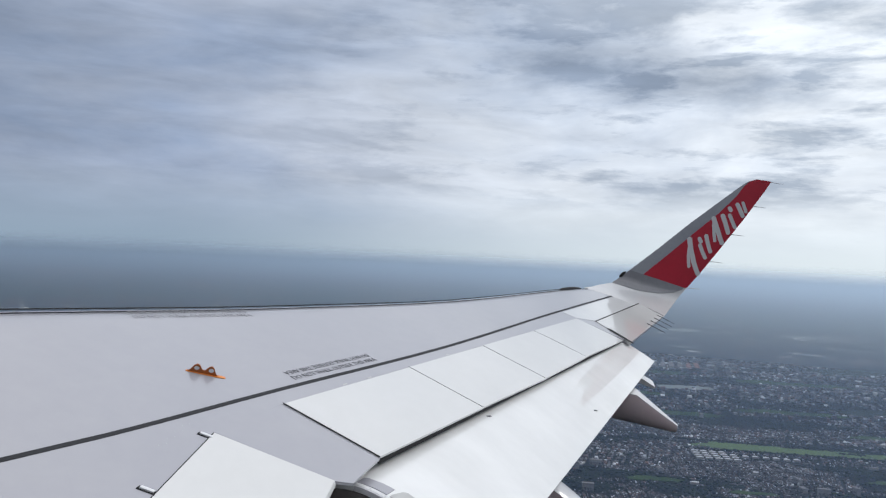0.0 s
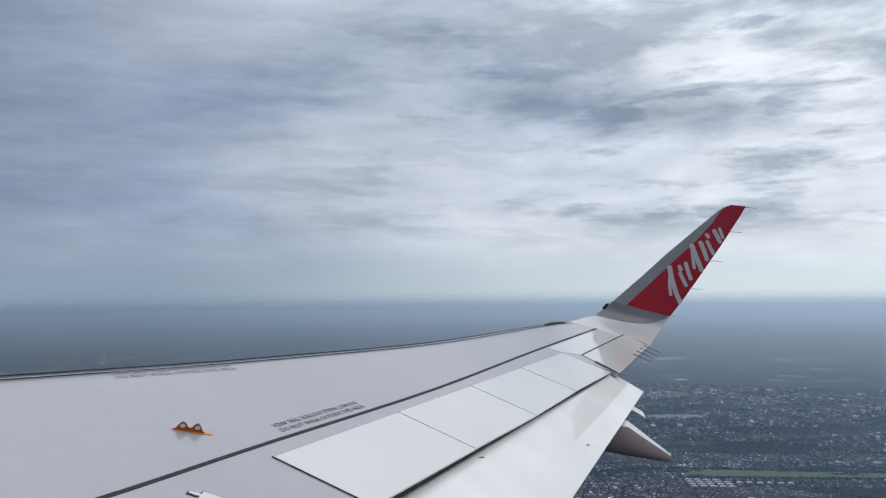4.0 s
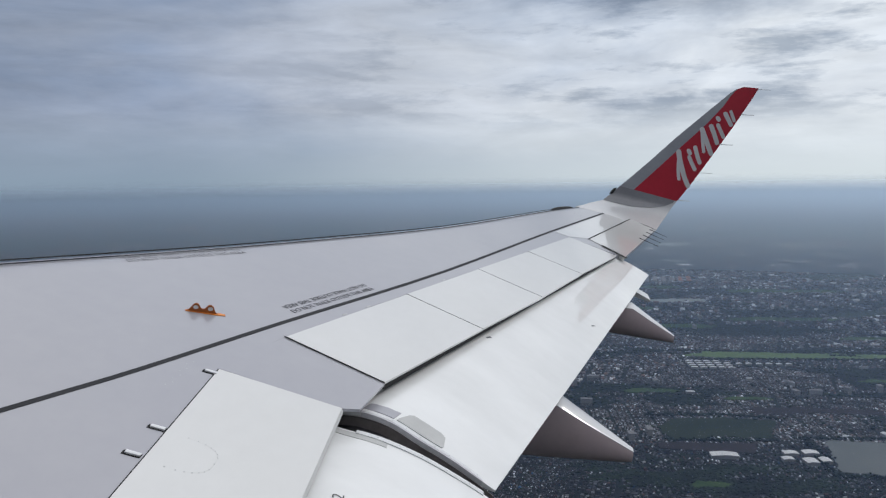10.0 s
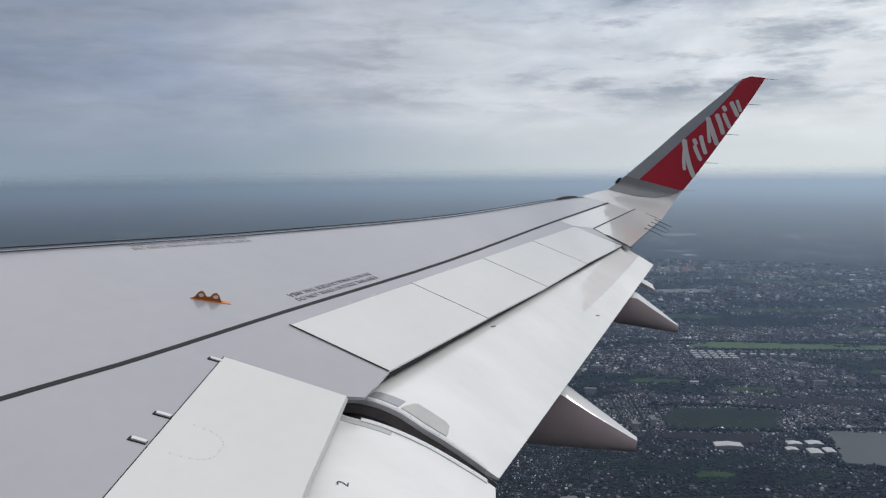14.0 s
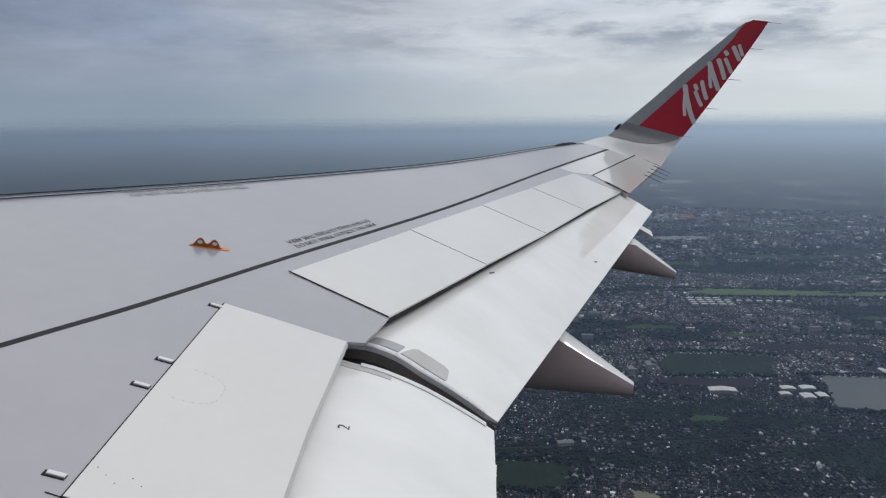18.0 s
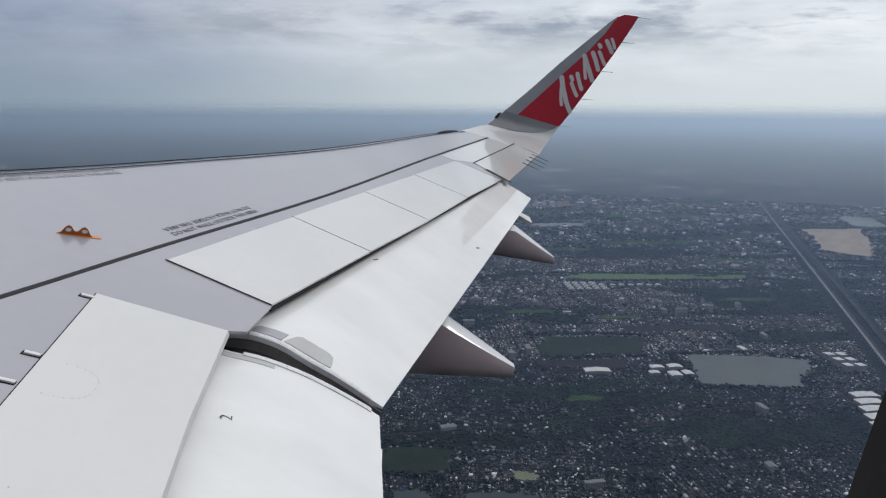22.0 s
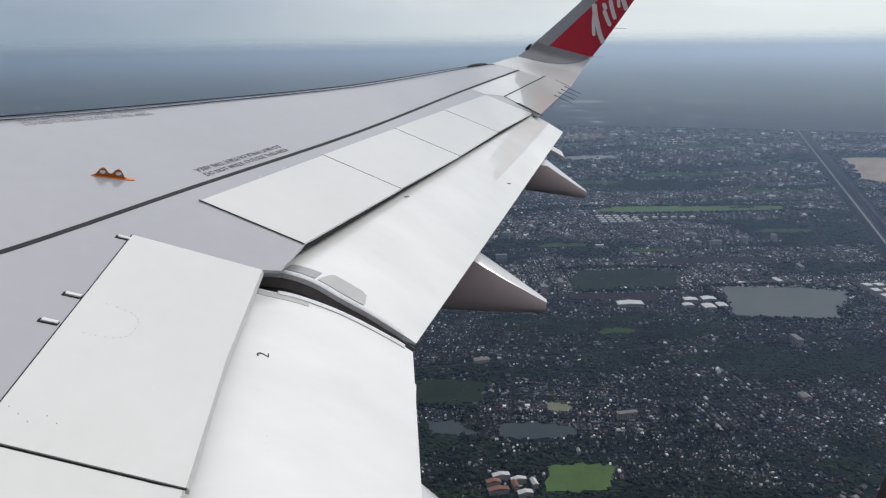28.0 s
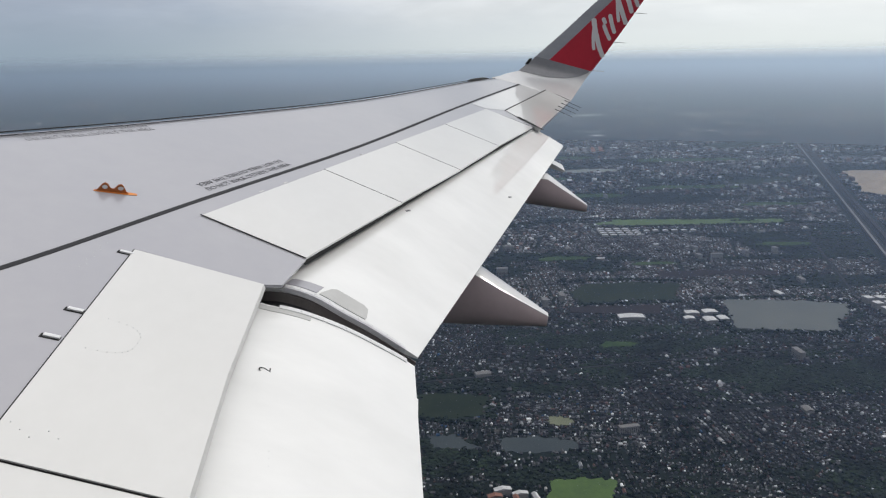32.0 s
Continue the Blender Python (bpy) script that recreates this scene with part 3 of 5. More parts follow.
# the slot between the two flaps, its shade painted dark, with its bare metal edge strips
fine_out = OUT_A[4:22]
fine_in = IN_A[6:19]
part("flap_end_strip", arc_strip(6.418, fine_out, 0.034, 0.008), STRIP, wing, "bare metal edge strip with rivets")
part("flap_end_strip", arc_strip(6.166, fine_in, 0.040, 0.008, 0.010), STRIP, wing, "bare metal edge strip with rivets")


def wear_plate(rows):
    """A thin plate on the flap from rows of (section, near x, far x)."""
    rings = []
    for s, x0, x1 in rows:
        a, b = Vector(on_flap(x0, s)), Vector(on_flap(x1, s))
        rings.append([a + Vector((0, 0, h)) for h in (0.006,)] + [b + Vector((0, 0, 0.005)), b - Vector((0, 0, 0.01)), a - Vector((0, 0, 0.01))])
    return loft(rings)


part("wear_plate", wear_plate([(2.05, 6.45, 6.48), (2.18, 6.45, 6.575), (2.3, 6.45, 6.60), (2.8, 6.45, 6.605), (3.3, 6.45, 6.60), (3.5, 6.45, 6.575), (3.65, 6.45, 6.48)]), PLATE, wing, "scuffed pale wear plate")
part("wear_plate", wear_plate([(0.9, 6.45, 6.54), (1.0, 6.45, 6.55), (1.5, 6.45, 6.55), (1.95, 6.45, 6.55)]), SKIN, wing, "scuffed grey wear plate")
part("flap_slot_shade", loft([[(6.13, y, z - 0.10), (6.41, y, z - 0.10), (6.41, y, z - 0.2), (6.13, y, z - 0.2)] for y, z in OUT_A[:-4]]), GAPSHADE, wing, "dark filler painted as the shaded slot between the flaps")
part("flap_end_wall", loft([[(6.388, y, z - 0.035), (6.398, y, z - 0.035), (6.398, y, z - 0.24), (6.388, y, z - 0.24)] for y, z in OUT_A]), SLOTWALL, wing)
part("flap_end_lip", loft([[(6.380, y, z + 0.010), (6.392, y, z + 0.010), (6.392, y, z - 0.022), (6.378, y, z - 0.022)] for y, z in fine_out]), STEEL, wing, "bright worn metal lip")
part("rub_strip", arc_strip(6.125, IN_A[4:10], 0.055, 0.003, 0.008), PLATE, wing, "scuffed grey rubbing strip")
# A second dark sheet deepens the painted shade of the slot.
part("slot_shade_sheet", loft([[(6.20, y, z - 0.10), (6.375, y, z - 0.12), (6.375, y, z - 0.16), (6.20, y, z - 0.14)] for y, z in OUT_A[4:-4]]), GAPSHADE, wing)


def rivet_row(points, r):
    bm = bmesh.new()
    for p in points:
        bmesh.ops.create_cone(bm, cap_ends=True, segments=6, radius1=r, radius2=r * 0.6, depth=0.003, matrix=Matrix.Translation(p))
    return bm


RIVET = material("rivet_grey", ((0.42, 0.42, 0.43), (0.50, 0.50, 0.50)), 0.5, scale=20, fine=60)
for x, sec in ((6.418, fine_out), (6.166, fine_in)):
    for y, z in sec[::2]:
        part("rivet", rivet_row([(x, y, z + 0.0090)], 0.0045), RIVET, wing)
# dotted rivet patterns on the inboard spoiler and the skin ahead of it
dots = []
ring_pts = [(5.21 + 0.145 * math.copysign(abs(math.cos(a)) ** 0.6, math.cos(a)), -2.33 - 0.215 * math.sin(a) ** 0.8, 0.0095) for a in np.linspace(0.06, math.pi - 0.06, 15)]
dots += ring_pts
dots += [(5.80 + 0.05 * k, -2.03 - 0.022 * (k % 2), 0.0005) for k in range(8)]
dots += [(4.20 - 0.03 * k, -2.24 + 0.03 * (k % 3), 0.0005) for k in range(8)]
dots += [(4.45 - 0.03 * (k % 3), -2.30 - 0.05 * k, 0.0095) for k in range(5)]
dots += [(4.82 - 0.05 * (k % 5), -3.30 - 0.05 * (k // 5) - 0.01 * (k % 5), -0.1164 - 0.0049 * (k // 5) - 0.001 * (k % 5)) for k in range(14)]

for p in dots:
    part("rivet", rivet_row([p], 0.0035), RIVET, wing)

FAINT = material("worn_marking_paint", ((0.20, 0.20, 0.21), (0.34, 0.34, 0.36)), 0.5, scale=6, fine=40)
FADED = material("faded_marking_paint", ((0.05, 0.051, 0.058), (0.10, 0.10, 0.11)), 0.5, scale=6, fine=40)
# small hinge fittings ahead of the inboard spoiler
for x in (6.092, 5.362, 5.091, 4.34):
    b = prism([(x - 0.022, -2.135), (x + 0.012, -2.135), (x + 0.02, -2.225), (x - 0.014, -2.225)], 0.003, 0.006)
    part("hinge_recess", b, SEAMSHADE, wing)
    b = prism([(x - 0.012, -2.148), (x + 0.012, -2.148), (x + 0.018, -2.222), (x - 0.006, -2.222)], 0.011, 0.012, 0.002)
    part("hinge_fitting", b, HULL, wing, "small bare metal hinge fitting")
for p in ((7.62, -2.66), (7.95, -2.79), (9.3, -3.30)):
    part("panel_mark", strip([(p[0], p[1], 0), (p[0] + 0.05, p[1] - 0.02, 0)], 0.010, 0.002), PLATE, wing)


for x, s in ((8.35, 1.25), (10.0, 4.7)):
    p, q = on_flap(x, s), on_flap(x + 0.05, s + 0.12)
    part("flap_mark", strip([(p[0], p[1], p[2]), (q[0], q[1], q[2])], 0.018, 0.003), FADED, wing)


# the orange escape line bracket
def bracket():
    bm = bmesh.new()
    prof = [(0, 0), (0.03, 0.012), (0.055, 0.05), (0.075, 0.062), (0.095, 0.055), (0.115, 0.03), (0.13, 0.026), (0.145, 0.03), (0.165, 0.055), (0.185, 0.062), (0.205, 0.05), (0.23, 0.012), (0.26, 0)]
    a = [bm.verts.new((0.006, -s, h * 1.25)) for s, h in prof]
    b = [bm.verts.new((-0.006, -s, h * 1.25)) for s, h in prof]
    bm.faces.new(a)
    bm.faces.new(b[::-1])
    for i in range(len(prof)):
        j = (i + 1) % len(prof)
        bm.faces.new((a[i], b[i], b[j], a[j]))
    return bm


BRACKET = TILT @ Matrix.Translation((6.815, -1.712, 0)) @ Matrix.Rotation(radians(26), 4, "Z") @ Matrix.Diagonal((0.9, 0.9, 0.84, 1))
hook = thing("escape_line_bracket", "small orange metal bracket with two holes on the wing", "bracket", m=BRACKET)
part("plate", bracket(), RUST, hook)
part("foot", prism([(-0.012, -0.005), (0.012, -0.005), (0.022, -0.25), (0.014, -0.305), (-0.016, -0.305), (-0.022, -0.25)], 0.005, 0.005, 0.002), ORANGE, hook)
for s in (0.075, 0.185):
    bm = bmesh.new()
    bmesh.ops.create_cone(bm, cap_ends=True, segments=14, radius1=0.02, radius2=0.02, depth=0.0135, matrix=Matrix.Translation((0, -s, 0.042)) @ Matrix.Rotation(radians(90), 4, "Y") @ Matrix.Diagonal((0.8, 1, 1, 1)))
    part("hole", bm, HULL, hook)


def lettering(name, text, size, m, parent, mat):
    cu = bpy.data.curves.new(name, "FONT")
    cu.body, cu.size, cu.align_x, cu.extrude, cu.resolution_u, cu.offset = text, size, "CENTER", 0.0008, 2, -0.0012
    tmp = new(name, cu)
    me = bpy.data.meshes.new_from_object(tmp.evaluated_get(bpy.context.evaluated_depsgraph_get()))
    bpy.data.objects.remove(tmp)
    me.transform(m)
    me.materials.append(mat)
    ob = new(name, me)
    ob.parent = parent
    return ob


WORDS = "DO NOT WALK OUTSIDE THIS AREA"


def place(x, y, ang, z=0.003):
    return Matrix.Translation((x, y, z)) @ Matrix.Rotation(radians(ang), 4, "Z")


for cx, cy, ang, paint in ((7.915, -2.497, -21.8, FADED), (7.84, -1.30, -30.5, FAINT)):
    c = Vector((cx, cy))
    down = Vector((math.sin(radians(ang)), -math.cos(radians(ang))))
    p = c + down * 0.064
    lettering("walkway_lettering", WORDS, 0.076, place(p.x, p.y, ang) @ Matrix.Diagonal((0.91, 1, 1, 1)), wing, paint)
    p = c - down * 0.064
    lettering("walkway_lettering", WORDS, 0.076, place(p.x, p.y, ang + 180) @ Matrix.Diagonal((0.91, 1, 1, 1)), wing, paint)
lettering("flap_number", "2", 0.095, place(5.47, -3.185, 6, 0) @ Matrix.Translation((0, 0, -0.1150)) @ Matrix.Rotation(radians(0), 4, "X"), wing, BLACK)


# ---- fuselage and cabin window round the camera ----
def hull_axes():
    up = Vector((0.03, 0.17, 0.985)).normalized()
    out = Vector((1, 0, 0)) - up * up.x
    out.normalize()
    return Matrix((out, up.cross(out), up)).transposed().to_4x4()


HULL_M = TILT @ Matrix.Translation((0, -3.365, 2.262)) @ hull_axes()
fuselage = thing("fuselage", "white airliner fuselage with one small rounded cabin window", "fuselage", kind="structure", m=HULL_M)
APO, SIDES = 1.90, 16
HALF = APO * math.tan(math.pi / SIDES)


def hull_shell(apo, y0, y1):
    bm = bmesh.new()
    r = apo / math.cos(math.pi / SIDES)
    ends = []
    for y in (y0, y1):
        ends.append([bm.verts.new((r * math.cos((k + 0.5) * 2 * math.pi / SIDES), y, r * math.sin((k + 0.5) * 2 * math.pi / SIDES))) for k in range(SIDES)])
    for k in range(SIDES):
        if k == SIDES - 1:
            continue
        bm.faces.new((ends[0][k], ends[1][k], ends[1][(k + 1) % SIDES], ends[0][(k + 1) % SIDES]))
    bm.faces.new(ends[0])
    bm.faces.new(ends[1])
    return bm


def rounded(w, h, r, n=8):
    pts = []
    for cx, cy, a0 in ((w - r, h - r, 0), (-w + r, h - r, 90), (-w + r, -h + r, 180), (w - r, -h + r, 270)):
        for k in range(n + 1):
            a = radians(a0 + 90 * k / n)
            pts.append((cx + r * math.cos(a), cy + r * math.sin(a)))
    return pts


def wall_with_window(x, y0, y1, half, hole):
    """A flat side wall in the plane x with a rounded hole."""
    bm = bmesh.new()
    n = len(hole)
    inner = [bm.verts.new((x, a, b)) for a, b in hole]
    outer = []
    for a, b in hole:
        s = max(abs(a) / 0.30, abs(b) / half)
        outer.append(bm.verts.new((x, a / s, b / s)))
    for i in range(n):
        bm.faces.new((inner[i], inner[(i + 1) % n], outer[(i + 1) % n], outer[i]))
    for ya, yb in ((y0, -0.30), (0.30, y1)):
        bm.faces.new([bm.verts.new(p) for p in ((x, ya, -half), (x, yb, -half), (x, yb, half), (x, ya, half))])
    return bm


HOLE_OUT = [(a + 0.0130, b + 0.035) for a, b in rounded(0.1875, 0.235, 0.09)]
HOLE_MID = [(a + 0.0130, b + 0.035) for a, b in rounded(0.1940, 0.242, 0.095)]
HOLE_IN = [(a + 0.0130, b + 0.035) for a, b in rounded(0.2040, 0.252, 0.10)]
part("hull_skin", hull_shell(1.96, -6.5, 7.5), HULL, fuselage)
part("hull_side", wall_with_window(1.96, -6.5, 7.5, 1.96 * math.tan(math.pi / SIDES), HOLE_OUT), HULL, fuselage)
part("cabin_lining", hull_shell(1.90, -6.4, 7.4), CABIN, fuselage, "dark cabin lining")
part("cabin_side", wall_with_window(1.90, -6.4, 7.4, HALF, HOLE_IN), CABIN, fuselage)
part("window_reveal", loft([[(1.90, a, b) for a, b in HOLE_IN], [(1.93, a, b) for a, b in HOLE_MID], [(1.96, a, b) for a, b in HOLE_OUT]], caps=False), CABIN, fuselage, "dark rounded window surround")

# ---- the land far below ----
# Plan units are flying heights; out past six of them the sheet climbs gently
# to the horizon, so that the plain ends where a far horizon would.
HEIGHT = 600.0
TRUE = 1 / 850.0
# the horizon lies a little under eye level, as it does from this height
DIP = 0.0165


def reach(rho):
    rho = np.maximum(rho, 1e-6)
    return np.where(rho <= 6, HEIGHT, (3600 + 1300 * (1 - 6 / rho)) / rho)


def land(a, b, h=0.0):
    """World place of plan point (a, b), h true metres over the ground. Arrays or numbers."""
    a, b, h = np.broadcast_arrays(np.asarray(a, float), np.asarray(b, float), np.asarray(h, float))
    k = reach(np.hypot(a, b))
    return np.stack([EYE.x + a * k, EYE.y + b * k, EYE.z - k * (1 + DIP * np.hypot(a, b)) + h * TRUE * k], -1)


def ground_material():
    m = bpy.data.materials.new("hazy_city_ground")
    m.use_nodes = True
    nt = m.node_tree
    link = nt.links.new
    bsdf = nt.nodes["Principled BSDF"]
    bsdf.inputs["Roughness"].default_value = 0.95
    bsdf.inputs["Specular IOR Level"].default_value = 0.1

    def coords(layer, stretch):
        uv = nt.nodes.new("ShaderNodeUVMap")
        uv.uv_map = layer
        mp = nt.nodes.new("ShaderNodeMapping")
        mp.inputs["Scale"].default_value = (*stretch, 1.0)
        link(uv.outputs[0], mp.inputs[0])
        return mp.outputs[0]

    def noise(vector, detail=5.0, rough=0.6):
        node = wire(nt, "ShaderNodeTexNoise", Scale=1.0, Detail=detail, Roughness=rough)
        link(vector, node.inputs["Vector"])
        return node.outputs[0]

    def times(a, b):
        node = nt.nodes.new("ShaderNodeMath")
        node.operation = "MULTIPLY"
        for k, v in enumerate((a, b)):
            if isinstance(v, float):
                node.inputs[k].default_value = v
            else:
                link(v, node.inputs[k])
        return node.outputs[0]

    def over(fac, a, colour):
        node = nt.nodes.new("ShaderNodeMix")
        node.data_type = "RGBA"
        link(fac, node.inputs[0])
        link(a, node.inputs[6])
        node.inputs[7].default_value = (*colour, 1)
        return node.outputs[2]

    # scrub and bare plots between the houses
    big = noise(coords("plan", (1.3, 0.65)))
    mid = noise(coords("plan", (16.0, 8.0)))
    blend = nt.nodes.new("ShaderNodeMath")
    blend.operation = "MULTIPLY_ADD"
    blend.inputs[1].default_value = 0.5
    link(mid, blend.inputs[0])
    link(times(big, 0.5), blend.inputs[2])
    ramp = nt.nodes.new("ShaderNodeValToRGB")
    el = ramp.color_ramp.elements
    el[0].position, el[0].color = 0.38, (0.008, 0.013, 0.010, 1)
    el[1].position, el[1].color = 0.66, (0.020, 0.020, 0.023, 1)
    el.new(0.48).color = (0.009, 0.014, 0.011, 1)
    el.new(0.56).color = (0.011, 0.013, 0.014, 1)
    link(blend.outputs[0], ramp.inputs[0])
    colour = ramp.outputs[0]
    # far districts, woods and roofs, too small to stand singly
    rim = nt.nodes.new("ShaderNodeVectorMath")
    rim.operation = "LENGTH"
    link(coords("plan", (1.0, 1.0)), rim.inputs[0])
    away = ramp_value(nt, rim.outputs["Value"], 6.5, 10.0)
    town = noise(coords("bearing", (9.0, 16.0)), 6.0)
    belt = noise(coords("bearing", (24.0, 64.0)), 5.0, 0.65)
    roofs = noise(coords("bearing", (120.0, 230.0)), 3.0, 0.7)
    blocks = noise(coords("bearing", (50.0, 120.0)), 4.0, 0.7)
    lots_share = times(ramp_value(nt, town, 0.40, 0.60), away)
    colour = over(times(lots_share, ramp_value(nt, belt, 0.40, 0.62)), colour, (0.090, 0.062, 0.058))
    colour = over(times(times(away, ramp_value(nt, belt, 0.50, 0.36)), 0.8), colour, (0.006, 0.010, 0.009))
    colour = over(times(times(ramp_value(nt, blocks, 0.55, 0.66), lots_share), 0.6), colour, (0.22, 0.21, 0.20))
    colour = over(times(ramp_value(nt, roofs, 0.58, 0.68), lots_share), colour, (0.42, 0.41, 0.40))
    link(colour, bsdf.inputs["Base Color"])
    return m


def roof_material(name, stops, rough=0.75):
    m = bpy.data.materials.new(name)
    m.use_nodes = True
    nt = m.node_tree
    bsdf = nt.nodes["Principled BSDF"]
    bsdf.inputs["Roughness"].default_value = rough
    bsdf.inputs["Specular IOR Level"].default_value = 0.2
    geo = nt.nodes.new("ShaderNodeNewGeometry")
    ramp = nt.nodes.new("ShaderNodeValToRGB")
    ramp.color_ramp.interpolation = "CONSTANT"
    el = ramp.color_ramp.elements
    for i, (pos, col) in enumerate(stops):
        e = el[i] if i < 2 else el.new(pos)
        e.position, e.color = pos, (*col, 1)
    nt.links.new(geo.outputs["Random Per Island"], ramp.inputs[0])
    co = nt.nodes.new("ShaderNodeTexCoord")
    grime = wire(nt, "ShaderNodeTexNoise", Scale=0.2, Detail=4.0, Roughness=0.7)
    nt.links.new(co.outputs["Object"], grime.inputs["Vector"])
    mr = nt.nodes.new("ShaderNodeMapRange")
    mr.inputs[1].default_value, mr.inputs[2].default_value, mr.inputs[3].default_value, mr.inputs[4].default_value = 0.3, 0.7, 0.5, 0.8
    nt.links.new(grime.outputs[0], mr.inputs[0])
    # tone that differs from district to district
    part_of_town = wire(nt, "ShaderNodeTexNoise", Scale=0.012, Detail=3.0, Roughness=0.6)
    nt.links.new(co.outputs["Object"], part_of_town.inputs["Vector"])
    mr2 = nt.nodes.new("ShaderNodeMapRange")
    for k, v in ((1, 0.36), (2, 0.64), (3, 0.45), (4, 1.65)):
        mr2.inputs[k].default_value = v
    nt.links.new(part_of_town.outputs[0], mr2.inputs[0])
    both = nt.nodes.new("ShaderNodeMath")
    both.operation = "MULTIPLY"
    nt.links.new(mr.outputs[0], both.inputs[0])
    nt.links.new(mr2.outputs[0], both.inputs[1])
    sc = nt.nodes.new("ShaderNodeVectorMath")
    sc.operation = "SCALE"
    nt.links.new(ramp.outputs[0], sc.inputs[0])
    nt.links.new(both.outputs[0], sc.inputs["Scale"])
    nt.links.new(sc.outputs[0], bsdf.inputs["Base Color"])
    return m


GROUND = ground_material()
ROOFS = roof_material("mixed_house_roofs", [(0, (0.032, 0.033, 0.038)), (0.16, (0.075, 0.076, 0.082)), (0.34, (0.046, 0.046, 0.052)), (0.46, (0.115, 0.068, 0.060)), (0.53, (0.065, 0.052, 0.053)), (0.60, (0.13, 0.132, 0.14)), (0.74, (0.075, 0.076, 0.080)), (0.81, (0.19, 0.195, 0.20)), (0.89, (0.36, 0.37, 0.38)), (0.945, (0.80, 0.80, 0.80)), (0.988, (0.04, 0.09, 0.17))])
# Roof palette again, brightened for distance; the near one holds cloud shade.
MIDROOFS = roof_material("brightened_distant_roofs", [(0, (0.06, 0.058, 0.06)), (0.16, (0.14, 0.135, 0.13)), (0.34, (0.09, 0.085, 0.085)), (0.46, (0.20, 0.125, 0.105)), (0.55, (0.13, 0.105, 0.10)), (0.62, (0.22, 0.215, 0.21)), (0.76, (0.13, 0.13, 0.13)), (0.83, (0.34, 0.335, 0.33)), (0.91, (0.60, 0.60, 0.59)), (0.96, (0.90, 0.90, 0.89))])
LEAVES = roof_material("tree_foliage", [(0, (0.010, 0.018, 0.012)), (0.25, (0.013, 0.023, 0.013)), (0.5, (0.016, 0.028, 0.014)), (0.75, (0.011, 0.020, 0.012)), (0.95, (0.024, 0.040, 0.017))], 0.95)
# Pale water has no gloss; the reflected sky is put into its colour.
PALEWATER = material("pale_sky_sheen_water", ((0.20, 0.22, 0.21), (0.26, 0.28, 0.265)), 0.75, scale=0.01, fine=0.4, spec=0.0)
POND = material("dark_pond_water", ((0.048, 0.058, 0.062), (0.065, 0.076, 0.078)), 0.9, scale=0.01, fine=0.4, spec=0.0)
WATER = material("matte_lake_water", ((0.105, 0.115, 0.115), (0.135, 0.145, 0.14)), 0.9, scale=0.01, fine=0.4, spec=0.0)
GRASS = material("bright_field_grass", ((0.030, 0.064, 0.012), (0.068, 0.122, 0.022)), 0.95, scale=0.018, fine=0.12, spread=0.3)
DRYGRASS = material("pale_dry_grass", ((0.10, 0.11, 0.065), (0.15, 0.16, 0.095)), 0.95, scale=0.02, fine=0.15, spread=0.3)
DARKGRASS = material("dark_scrub", ((0.010, 0.017, 0.010), (0.028, 0.036, 0.020)), 0.95, scale=0.012, fine=0.08, spread=0.3, spec=0.05)
SOIL = material("bare_reddish_soil", ((0.018, 0.016, 0.017), (0.036, 0.029, 0.029)), 0.95, scale=0.012, fine=0.08, spread=0.3, spec=0.05)
SAND = material("pale_building_sand", ((0.26, 0.21, 0.16), (0.38, 0.32, 0.25)), 0.95, scale=0.02, fine=0.3)
ASPHALT = material("road_asphalt", ((0.028, 0.028, 0.03), (0.045, 0.045, 0.046)), 0.9, scale=0.05, fine=0.6, spec=0.03)
CONCRETE = material("pale_concrete", ((0.11, 0.108, 0.105), (0.17, 0.165, 0.16)), 0.85, scale=0.08, fine=0.8)
SHEETROOF = material("white_sheet_roof", ((0.40, 0.40, 0.40), (0.56, 0.56, 0.55)), 0.8, scale=0.1, fine=1.0)
WALLS = material("rendered_walls", ((0.22, 0.215, 0.20), (0.32, 0.31, 0.29)), 0.85, scale=0.2, fine=2)
TILEROOF = material("orange_tile_roof", ((0.15, 0.065, 0.045), (0.22, 0.10, 0.065)), 0.85, scale=0.2, fine=2)
DARKGLASS = material("dark_window_glass", ((0.02, 0.025, 0.03), (0.04, 0.05, 0.06)), 0.2, scale=0.3, fine=2)


def mesh_thing(name, verts, faces, mat, label, category, kind="", group=""):
    me = bpy.data.meshes.new(name)
    me.from_pydata([tuple(map(float, v)) for v in verts], [], faces)
    me.shade_flat()
    me.materials.append(mat)
    return tagged(new(name, me), label, category, group, kind)


